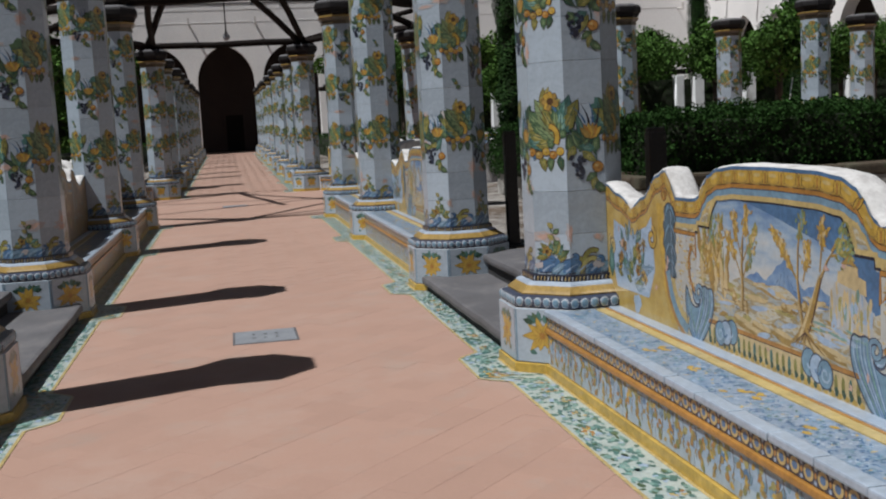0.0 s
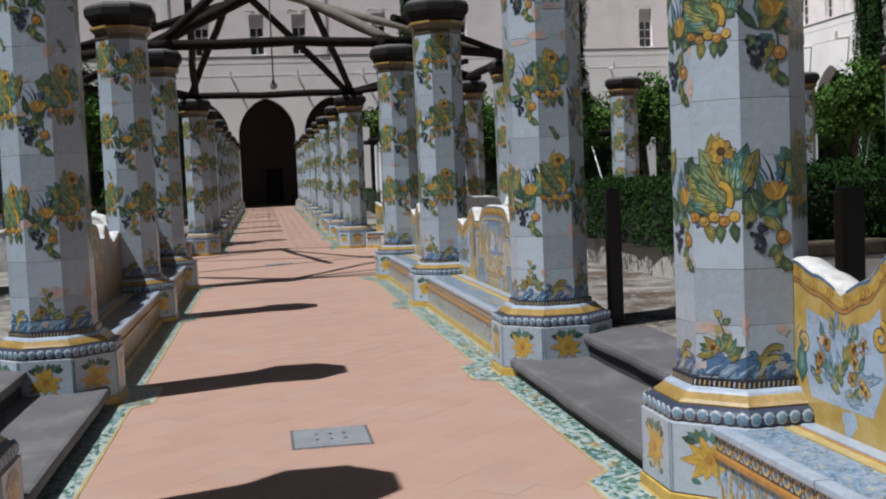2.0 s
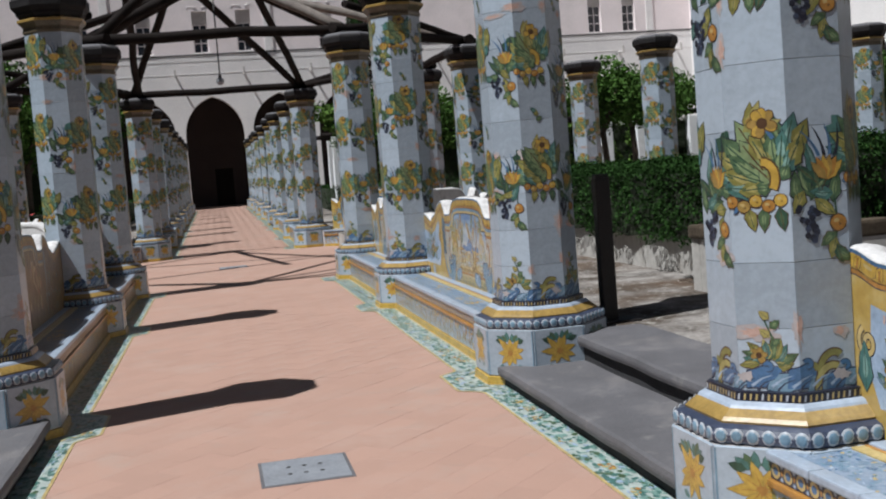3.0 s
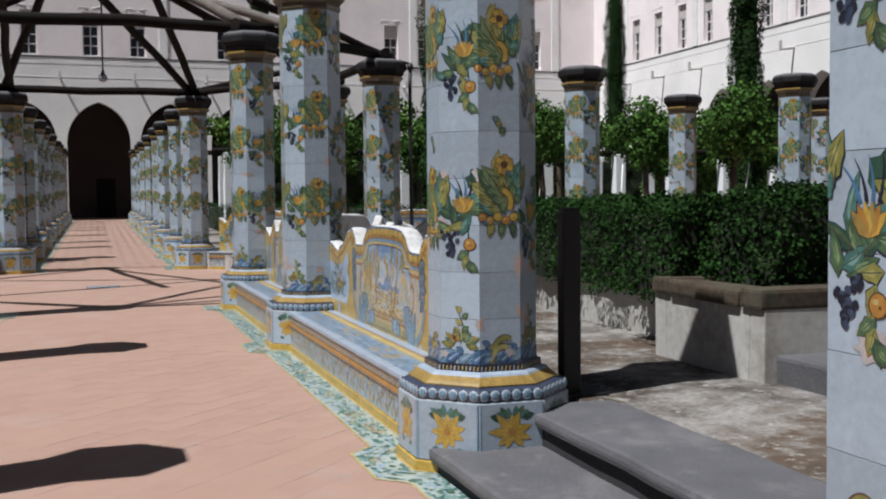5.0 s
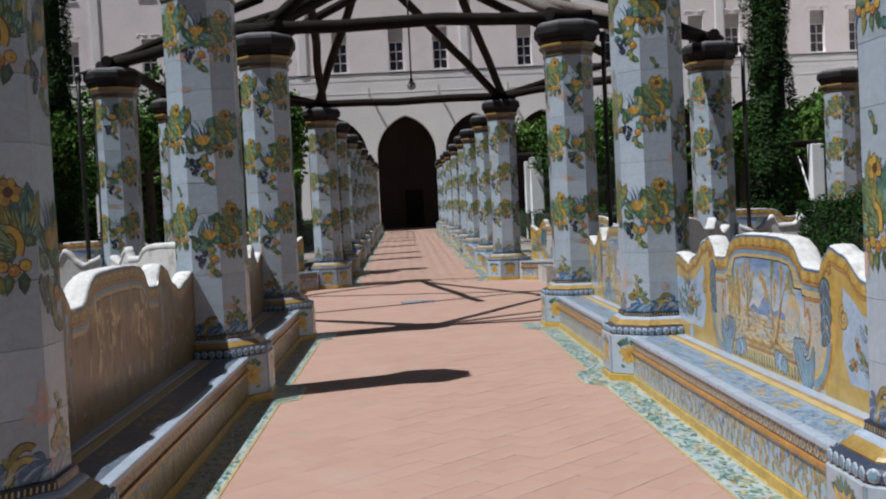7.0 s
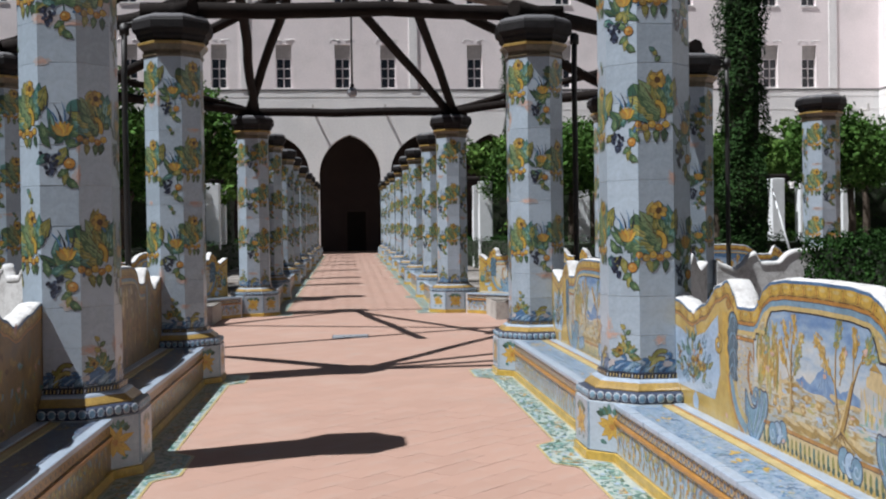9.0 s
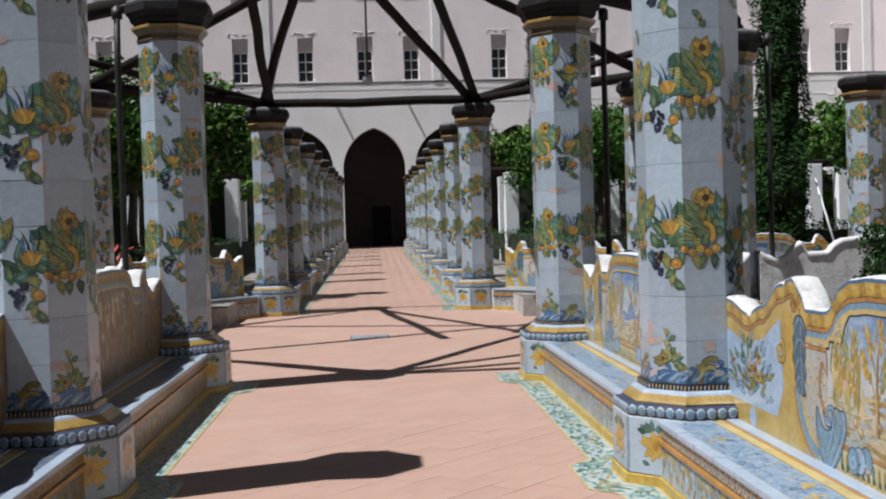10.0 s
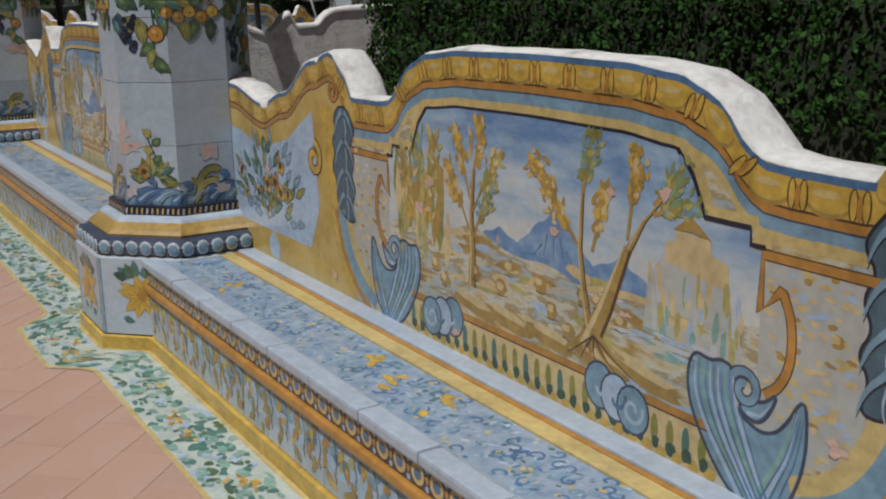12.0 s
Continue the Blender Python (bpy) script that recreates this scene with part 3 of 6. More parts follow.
def column_parts(root, seed, full):
    r = random.Random(seed)
    bm = oct_lathe(bmesh.new(), [(HALF + 0.012, 0), (HALF + 0.012, 0.055), (HALF, 0.06)], False)
    part("plinth", bm, "yellow", root, "yellow glazed plinth band")
    bm = oct_lathe(bmesh.new(), [(HALF - 0.012, 0.0), (HALF - 0.012, 0.352 + LIFT)])
    pedestal = part("pedestal", bm, "grout", root)
    w = 2 * HALF * math.tan(math.pi / 8)
    tm = tile_mesh("pedestal_tile", w - 0.006, 0.288 + LIFT, 0.014)
    tm.materials.append(M["glaze"])
    for k in range(8):
        ob = new("pedestal_tile", tm)
        ob.parent = pedestal
        t = k * math.pi / 4
        ob.matrix_basis = pose((HALF - 0.014) * math.cos(t), (HALF - 0.014) * math.sin(t), 0.206 + LIFT / 2, 0, 0, math.degrees(t) + 90)
    b = Brush(seed + 5)
    for k in range(8):
        c, v = (k + 0.5) * w, 0.225
        for q in (-1, 1):
            b.line("mblue", [(c + q * w * 0.47, 0.07), (c + q * w * 0.47, 0.375)], 0.007, 0)
        for j in range(9):       # ragged golden acanthus rosette
            t = 0.35 + j * 2 * math.pi / 9 + r.uniform(-0.2, 0.2)
            k = r.uniform(0.075, 0.115) * (1.12 if abs(math.cos(t)) > 0.5 else 0.9)
            for q in (-0.36, 0.36, 0):
                b.leaf(("ochre", "yellow", "yellow")[(j + int(q > 0)) % 3] if q else "yellow", c + 0.012 * math.cos(t), v + 0.012 * math.sin(t), k * (0.85 if q else 1), 0.036, t + q, 3 if q else 4, edge="ochre", rib=False, curl=-q * 1.1)
            b.line("orange", [(c, v), (c + k * 0.45 * math.cos(t), v + k * 0.45 * math.sin(t)), (c + k * 0.8 * math.cos(t), v + k * 0.8 * math.sin(t))], 0.006, 6, True)
        for q in (-1, 1):
            for j in range(4):
                b.leaf(("teal", "green", "teal", "dgreen")[j], c + q * (0.02 + 0.012 * j), v + 0.075, r.uniform(0.05, 0.075), 0.034, math.pi / 2 - q * (0.05 + j * 0.42), 2, edge="dgreen", rib=False)
            b.leaf("teal", c + q * 0.09, v - 0.09, 0.055, 0.03, math.pi / 2 + q * 1.9, 2, edge="", rib=False)
        b.blob("orange", c, v, 0.018, layer=7)
        if k % 3 == 1:
            b.blob("chip_pale", c + r.uniform(-0.08, 0.08), 0.36, 0.05, 0.02, layer=8, n=17, rag=0.4)
            b.blob("chip", c + r.uniform(-0.08, 0.08), 0.365, 0.03, 0.012, layer=8, n=17, rag=0.4)
    b.mesh("painted_pedestal", on_column(HALF), pedestal, "yellow leaf rosettes painted on the pedestal", wrap=w)
    z = LIFT
    bm = oct_lathe(bmesh.new(), [(0.36, 0.35 + z), (0.425, 0.353 + z), (0.436, 0.368 + z), (0.438, 0.39 + z), (0.424, 0.412 + z), (0.386, 0.424 + z)], False)
    ring_part = part("bead_ring", bm, "ringdark", root, "slate blue ring moulding")
    for name, rad, out, tint, label in (("bead_rims", 0.0275, 0.435, "white", "white glazed egg beads"), ("bead_centres", 0.0200, 0.440, "mblue", "blue bead centres")):
        bm = bmesh.new()
        for k in range(8):
            t = k * math.pi / 4
            for j in range(6):
                a = (j - 2.5) * 0.0600
                m = Matrix.Translation((out * math.cos(t) - a * math.sin(t), out * math.sin(t) + a * math.cos(t), 0.388 + z)) @ Matrix.Rotation(t, 4, "Z") @ Matrix.Diagonal((0.24, 1.02, 1.08, 1))
                bmesh.ops.create_uvsphere(bm, u_segments=8, v_segments=5, radius=rad, matrix=m)
        part(name, bm, tint, ring_part, label)
    bm = oct_lathe(bmesh.new(), [(0.386, 0.422 + z), (0.388, 0.432 + z), (0.374, 0.446 + z), (0.338, 0.474 + z)], False)
    part("yellow_moulding", bm, "ochre", root, "ochre glazed moulding")
    bm = oct_lathe(bmesh.new(), [(0.342, 0.470 + z), (0.334, 0.482 + z), (0.322, 0.490 + z), (0.306, 0.494 + z)], False)
    part("white_moulding", bm, "nose", root)
    bm = oct_lathe(bmesh.new(), [(0.306, 0.49 + z), (0.300, 0.53 + z), (0.283, 0.532 + z)], False)
    zig = part("zigzag_band", bm, "dark", root, "black band with a white meander")
    b = Brush(seed + 6)
    w2 = 2 * 0.3045 * math.tan(math.pi / 8)
    for k in range(8):
        for j in range(11):
            b.fill("pale" if j % 4 else "white", [(k * w2 + (j + 0.25) * w2 / 11, 0.499 + z), (k * w2 + (j + 0.6) * w2 / 11, 0.499 + z), (k * w2 + (j + 0.75) * w2 / 11, 0.523 + z), (k * w2 + (j + 0.4) * w2 / 11, 0.523 + z)])
    b.mesh("meander", on_column(0.3045), zig, wrap=w2)
    # shaft
    shaft = part("shaft", oct_lathe(bmesh.new(), [(SHAFT - 0.011, 0.5), (SHAFT - 0.011, 3.34)]), "grout", root)
    if full:
        tm = tile_mesh("tile", S - 0.0009, TILE_H - 0.0009, 0.0112, 0.0006)
        tm.materials.append(M["glaze"])
        for k in range(8):
            t = k * math.pi / 4
            for j in range(ROWS_N):
                ob = new("tile", tm)
                ob.parent = shaft
                lean = r.uniform(-0.25, 0.25)
                ob.matrix_basis = pose((SHAFT - 0.012) * math.cos(t), (SHAFT - 0.012) * math.sin(t), SHAFT_Z + (j + 0.5) * TILE_H, lean, 0, math.degrees(t) + 90 + r.uniform(-0.3, 0.3))
    else:
        verts, faces = [], []
        src = tile_mesh("tmp", S - 0.0009, TILE_H - 0.0009, 0.0112, 0.0006)
        for k in range(8):
            t = k * math.pi / 4
            for j in range(ROWS_N):
                m = pose((SHAFT - 0.012) * math.cos(t), (SHAFT - 0.012) * math.sin(t), SHAFT_Z + (j + 0.5) * TILE_H, r.uniform(-0.25, 0.25), 0, math.degrees(t) + 90)
                start = len(verts)
                verts += [tuple(m @ v.co) for v in src.vertices]
                faces += [tuple(i + start for i in p.vertices) for p in src.polygons]
        ob = sheet("tiles", verts, faces, "glaze_j", shaft, "bluish white glazed shaft tiles")
        ob["kind"] = "stuff"
        bpy.data.meshes.remove(src)
    b = Brush(seed)
    for i in range(34):          # bare patches along the joints
        along = i % 3 == 0
        p, q = (r.randint(0, 7) * S if along else r.uniform(0, 8 * S)), SHAFT_Z + TILE_H * r.randint(1, 10) + (r.uniform(-0.1, 0.1) if along else r.uniform(-0.03, 0.03))
        k, h = r.uniform(0.02, 0.08), r.uniform(0.012, 0.035)
        if along:
            k, h = h, k
        for c, g in (("chip_pale", 1.3), ("chip_pale", 0.95), ("chip", 0.75)):
            b.blob(c, p + r.uniform(-0.01, 0.01), q + r.uniform(-0.006, 0.006), k * g, h * g, layer=0, n=19, rag=0.4)
    foot = SHAFT_Z + 0.012
    for j in range(24):          # brushed blue waves round the foot
        a = j * 8 * S / 24
        h = r.uniform(0.075, 0.125)
        b.leaf(("blue", "mblue", "blue", "mblue")[j % 4], a - 0.05, foot + r.uniform(-0.01, 0.01), h * 1.5, h * 0.75, r.uniform(0.5, 0.85), 1, edge="ringdark", rib=False, curl=-0.35)
        b.line("lblue", [(a - 0.03, foot + 0.015), (a + 0.01, foot + 0.045), (a + 0.05, foot + 0.06)], 0.012, 5, True)
        b.line("ringdark", [(a - 0.01, foot), (a + 0.02, foot + 0.03), (a + 0.06, foot + 0.045)], 0.008, 5, True)
        if j % 2 == 0:
            b.curl("blue", a + 0.035, foot + h * 0.82, 0.020, 0.7, 2.6, 0.016, -1, edge="ringdark", layer=5)
        if j % 5 == 0:
            b.blob("chip_pale", a + 0.02, foot + 0.05, 0.03, 0.022, layer=6, n=15, rag=0.5)
    for j in range(8):
        a = (j + 0.5) * S
        if j % 2 == 0:           # two horn-shaped leaves
            for tint, size, up, q in (("olive", 0.10, 0.10, 0.33), ("lolive", 0.115, 0.055, 0.27)):
                b.curl(tint, a + 0.055, foot + up, size, q, math.pi + 0.55, 0.024, -1, edge="brown", layer=3)
            b.leaf("olive", a - 0.035, foot + 0.07, 0.05, 0.024, 2.2, 3, edge="brown", rib=False)
        else:                    # low leafy plant
            for q in range(13):
                t = 0.1 + q * 0.235
                b.leaf(("olive", "green", "lolive", "teal")[q % 4], a + 0.035 * math.cos(t), foot + 0.09 + 0.03 * math.sin(t), r.uniform(0.06, 0.095), 0.036, t + r.uniform(-0.2, 0.2), 2, edge="brown", curl=r.uniform(-0.4, 0.4))
            b.line("dgreen", [(a, foot + 0.1), (a + 0.02, foot + 0.2), (a - 0.012, foot + 0.28)], 0.007, 2)
            for q in range(4):
                b.leaf(("green", "lolive")[q % 2], a + 0.01, foot + 0.17 + 0.035 * q, 0.05, 0.03, math.pi / 2 + (1 if q % 2 else -1) * 0.9, 3, edge="brown")
            b.flower(a - 0.035, foot + 0.135, 0.034, "ochre", "brown", 6, 6)
    first = seed % 2
    for level, up in enumerate((1.40, 2.20, 3.00)):
        for q in range(8):
            a = (q + 0.5) * S
            size = r.uniform(0.92, 1.08)
            if (q + first) % 2:
                b.artichoke(a - 0.02 + r.uniform(-0.012, 0.012), up + 0.05 + r.uniform(-0.04, 0.07), size, 1)
            else:
                b.thistle(a + r.uniform(-0.012, 0.012), up - 0.06 + r.uniform(-0.07, 0.04), size * 0.96, 1)
            if r.random() < 0.4 and level < 2:
                z = up + r.uniform(0.30, 0.40)
                b.line("dgreen", [(a, z), (a + 0.015, z + 0.05), (a - 0.01, z + 0.10)], 0.006, 2, True)
                for j in range(3):
                    b.leaf(("green", "olive", "teal")[j], a, z + 0.03 * j, 0.05, 0.03, math.pi / 2 + (j - 1) * 0.9, 3, edge="brown")
    b.mesh("painted_garland", on_column(SHAFT), shaft, "painted garlands of green leaves, yellow flowers and fruit", wrap=S)
    # capital
    bm = oct_lathe(bmesh.new(), [(0.284, 3.30), (0.292, 3.315), (0.292, 3.335), (0.284, 3.345), (0.288, 3.37), (0.322, 3.405), (0.33, 3.415), (0.33, 3.452), (0.31, 3.456)])
    cap = part("capital", bm, "capital", root, "dark ochre glazed capital moulding")
    part("capital_band", oct_lathe(bmesh.new(), [(0.328, 3.418), (0.336, 3.424), (0.336, 3.446), (0.328, 3.452)], False), "ochre", cap, "yellow glazed band")
    bm = oct_lathe(bmesh.new(), [(0.30, 3.455), (0.325, 3.475), (0.345, 3.50), (0.345, 3.525), (0.372, 3.55), (0.386, 3.575), (0.386, 3.65), (0.37, 3.672)])
    # top layer in lighter stone, so the rim looks caught by the sun
    rim = oct_lathe(bmesh.new(), [(0.368, 3.668), (0.374, 3.676), (0.366, 3.695), (0.31, 3.725), (0.1, TOP)])
    part("slab_top", rim, "stone", cap, "lichen-grey weathered top of the slab, paler for its sunlit rim")
    for v in bm.verts:
        v.co += noise.noise_vector(v.co * 5 + Vector((seed, 0, 0))) * 0.008
    part("capital_slab", bm, "slab", cap, "dark weathered capital slab")


COL = dict(label="octagonal column tiled in bluish-white majolica with painted garlands", category="column", group="majolica columns")
proto = {}


def column(x, y, seed, full=False, turn=0):
    key = (seed, full)
    m = place_z(x, y, turn * 45)
    if key not in proto:
        proto[key] = empty("majolica_column", m, **COL)
        column_parts(proto[key], seed, full)
        return proto[key]
    return copy_thing(proto[key], m)


for i, y in enumerate(NEAR):
    column(AXIS + ROW, y, (11, 12, 13)[i % 3], i in (1, 2, 3), 0)
    column(AXIS - ROW, y, (12, 13, 11)[i % 3], i in (2, 3), (0, 4, 3, 2, 5)[i])
for i, y in enumerate(FAR):
    column(AXIS + ROW, y, (11, 12, 13)[i % 3], False, i * 3)
    column(AXIS - ROW, y, (11, 12, 13)[(i + 1) % 3], False, i * 5 + 2)
for i, dx in enumerate(CROSS_X):
    for side in (-1, 1):
        column(AXIS + side * dx, CROSS_N, (11, 12, 13)[i % 3], False, i * 3 + side)
        column(AXIS + side * dx, CROSS_F, (11, 12, 13)[(i + 1) % 3], False, i * 2 + side)


# ---------------------------------------------------------------- benches
def smooth_keys(keys, a):
    for (p, z), (q, w) in zip(keys, keys[1:]):
        if a <= q:
            t = (a - p) / (q - p)
            t = t * t * (3 - 2 * t)
            return z + (w - z) * t
    return keys[-1][1]


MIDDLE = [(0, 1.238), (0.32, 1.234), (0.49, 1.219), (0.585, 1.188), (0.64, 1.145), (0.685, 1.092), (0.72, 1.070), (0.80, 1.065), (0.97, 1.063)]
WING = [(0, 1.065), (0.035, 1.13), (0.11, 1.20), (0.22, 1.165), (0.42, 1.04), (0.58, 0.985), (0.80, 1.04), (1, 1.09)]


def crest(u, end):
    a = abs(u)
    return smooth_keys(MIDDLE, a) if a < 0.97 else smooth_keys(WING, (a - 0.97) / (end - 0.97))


def cells(outline, u0, u1, v0, v1, du, dv, gap=0.0016):
    n, m = max(1, round((u1 - u0) / du)), max(1, round((v1 - v0) / dv))
    for i in range(n):
        for j in range(m):
            c = window_of(outline, u0 + (u1 - u0) * i / n + gap / 2, u0 + (u1 - u0) * (i + 1) / n - gap / 2, v0 + (v1 - v0) * j / m + gap / 2, v0 + (v1 - v0) * (j + 1) / m - gap / 2)
            if len(c) >= 3:
                yield c


def slabs(root, name, outline, place, u0, u1, v0, v1, du, dv, material, single, thick=0.008):
    """Glazed tiles cut to an outline; single: each one an object of its own."""
    verts, faces = [], []
    for c in cells(outline, u0, u1, v0, v1, du, dv):
        k = len(c)
        cu, cv = sum(p[0] for p in c) / k, sum(p[1] for p in c) / k
        inner = [(cu + (u - cu) * 0.985, cv + (v - cv) * 0.985) for u, v in c]
        vs = [place(u, v, -thick) for u, v in c] + [place(u, v, 0) for u, v in inner]
        fs = [tuple(range(k, 2 * k))] + [(i, (i + 1) % k, k + (i + 1) % k, k + i) for i in range(k)]
        if single:
            o = Vector(place(cu, cv, 0))
            ob = sheet(name, [tuple(Vector(v) - o) for v in vs], fs, material, root)
            ob.location = o
        else:
            s = len(verts)
            verts += vs
            faces += [tuple(i + s for i in f) for f in fs]
    if verts:
        ob = sheet(name + "s", verts, faces, material + "_j", root)
        ob["kind"] = "stuff"


def feather(b, u, v, long, wide, turn, tint):
    """A soft spray of foliage laid on with broad overlapping strokes along a branch."""
    r = b.r
    c, k = math.cos(turn), math.sin(turn)
    for j in range(7):
        t, q = 0.42 - 0.14 * j, r.uniform(-0.12, 0.12)
        b.blob(tint[j % 2], u + long * t * c - wide * q * k, v + long * t * k + wide * q * c, wide * r.uniform(0.16, 0.26), wide * r.uniform(0.16, 0.26), layer=6, n=17, rag=0.45)
    for j in range(26):
        t, q = r.uniform(-0.5, 0.45), r.gauss(0, 0.24)
        q *= 1 - 0.6 * abs(t)
        b.leaf(tint[j % len(tint)], u + long * t * c - wide * q * k, v + long * t * k + wide * q * c, long * r.uniform(0.16, 0.30), wide * r.uniform(0.12, 0.22), turn + r.gauss(0, 0.5), 7 if j < 18 else 8, edge="", rib=False, curl=r.uniform(-0.3, 0.3))


GOLD, GREY, MOSS = ("ochre", "yellow", "ochre", "sand"), ("olive", "lgreen", "mblue", "lolive"), ("lolive", "ochre", "olive", "sand")


def painted_trees(b):
    r = b.r

    def trunk(pts, width):
        b.line("brown", [(p + width * 0.16, q) for p, q in pts], width * 1.05, 7, True)
        b.line("ochre", pts, width, 8, True)
        b.line("sand", [(p - width * 0.2, q) for p, q in pts], width * 0.3, 9, True)
    # thicket beside the first tree
    for i in range(34):
        p = r.uniform(-0.69, -0.40)
        b.leaf(r.choice(("ochre", "lolive", "sand", "ochre", "olive")), p, r.uniform(0.60, 0.82), r.uniform(0.10, 0.2), r.uniform(0.022, 0.045), math.pi / 2 + r.uniform(-0.12, 0.12), 6, edge="", rib=False)
    for p, q, tint in ((-0.64, 0.86, MOSS), (-0.56, 0.92, GREY), (-0.47, 0.91, MOSS), (-0.60, 0.80, GOLD), (-0.50, 0.80, GOLD)):
        feather(b, p, q, 0.17, 0.085, 1.55 + r.uniform(-0.15, 0.15), tint)
    x = -0.275
    trunk([(x, 0.60), (x + 0.006, 0.70), (x + 0.002, 0.80), (x + 0.018, 0.93)], 0.032)
    for dx, z, turn, tint in ((-0.09, 0.88, 2.1, GOLD), (0.045, 1.0, 1.45, GOLD), (0.10, 0.93, 0.9, MOSS), (-0.055, 0.97, 1.9, GOLD), (0.075, 0.85, 1.3, GREY)):
        b.line("ochre", [(x, z - 0.13), (x + dx * 0.5, z - 0.06), (x + dx, z)], 0.009, 8)
        feather(b, x + dx, z, 0.13, 0.085, turn, tint)
    x = 0.235
    trunk([(x + 0.0, 0.58), (x - 0.03, 0.70), (x - 0.045, 0.80), (x - 0.035, 0.95)], 0.026)
    trunk([(x - 0.02, 0.57), (x + 0.045, 0.68), (x + 0.085, 0.76), (x + 0.125, 0.84)], 0.060)
    for q in (-0.11, -0.06, 0.0, 0.07, 0.14):
        b.line("ochre", [(x, 0.61), (x + q * 0.5, 0.57), (x + q, 0.535)], 0.030, 8, True)
        b.line("brown", [(x + 0.01, 0.60), (x + 0.01 + q * 0.5, 0.562), (x + q + 0.02, 0.53)], 0.007, 9, True)
    for q in (-0.16, 0.02, 0.20, -0.34, -0.5):
        b.stroke("ochre", x + q, 0.545, 0.11, 0.022, -0.12, 6)
        b.stroke("sand", x + q, 0.562, 0.09, 0.012, -0.12, 7)
    trunk([(x + 0.125, 0.83), (x + 0.17, 0.90), (x + 0.225, 0.955)], 0.016)
    for x0, z0, dx, z, turn, tint in ((-0.045, 0.80, -0.19, 0.95, 2.55, GOLD), (-0.045, 0.80, -0.13, 0.88, 2.3, GOLD), (-0.035, 0.93, -0.015, 1.015, 1.2, GREY), (0.0, 0.80, 0.03, 0.90, 1.3, GOLD), (0.12, 0.85, 0.14, 0.995, 1.5, GOLD), (0.2, 0.94, 0.265, 1.0, 0.9, GREY), (0.2, 0.92, 0.28, 0.945, 0.3, GREY)):
        b.line("ochre", [(x + x0, z0), (x + (x0 + dx) / 2, (z0 + z) / 2), (x + dx, z)], 0.010, 8)
        feather(b, x + dx, z, 0.12, 0.075, turn, tint)


def rounded(pts, closed=True, times=2):
    """Cuts the corners of an outline or of an open line."""
    for _ in range(times):
        pairs = list(zip(pts, pts[1:] + pts[:1])) if closed else list(zip(pts, pts[1:]))
        cut = [(p[0] * k + q[0] * (1 - k), p[1] * k + q[1] * (1 - k)) for p, q in pairs for k in (0.75, 0.25)]
        pts = cut if closed else [pts[0]] + cut + [pts[-1]]
    return pts


def acanthus(b, sgn, u0, v0, size=1.0):
    """The large grey-blue curled leaf at the foot of the frame; u0, v0: its base."""
    def at(pts):
        return [(sgn * (u0 + p * size), v0 + q * size) for p, q in pts]

    def lobe(colour, pts, layer, rim=0.008):
        pts = rounded(pts)
        b.fill(colour, at(pts), layer)
        b.line("ringdark", at(pts + pts[:2]), rim, layer + 1)
    lobe("mblue", [(-0.185, 0.215), (-0.165, 0.255), (-0.125, 0.243), (-0.088, 0.257), (-0.05, 0.24), (-0.06, 0.20), (-0.05, 0.165), (-0.01, 0.142), (0.03, 0.136), (0.07, 0.16), (0.118, 0.250), (0.128, 0.15), (0.115, 0.07), (0.085, 0.0), (0.02, -0.03), (-0.05, -0.022), (-0.105, 0.03), (-0.15, 0.09), (-0.18, 0.15)], 7)
    for i in range(6):           # ribs that follow the sweep
        w = 0.028 * i
        path = rounded([(-0.015 + w * 0.5, -0.02), (-0.065 + w * 0.6, 0.04), (-0.125 + w * 0.8, 0.11), (-0.155 + w * 0.78, 0.18), (-0.150 + w * 0.72, 0.24)], False)
        b.line(("lblue", "seafoam", "lblue")[i % 3], at([(p - 0.010, q) for p, q in path]), 0.017, 9, True)
        b.line("blue", at(path), 0.007, 10, True)
    for i in range(3):
        w = 0.02 * i
        path = rounded([(0.02 + w, -0.01), (0.05 + w * 0.8, 0.05), (0.082 + w * 0.6, 0.11), (0.104 + w * 0.35, 0.20)], False)
        b.line(("seafoam", "lblue", "mblue")[i], at([(p - 0.008, q + 0.004) for p, q in path]), 0.016, 9, True)
        b.line("blue", at(path), 0.006, 10, True)
    lobe("mblue", [(-0.045, 0.17), (-0.005, 0.15), (0.028, 0.165), (0.058, 0.232), (0.02, 0.196), (-0.02, 0.195)], 11)
    b.line("lblue", at([(-0.02, 0.165), (0.015, 0.17), (0.04, 0.20)]), 0.010, 13, True)
    b.curl("mblue", sgn * (u0 - 0.028 * size), v0 + 0.212 * size, 0.040 * size, 1.2, 2.6 if sgn > 0 else 0.5, 0.017, -sgn, edge="ringdark", layer=12)


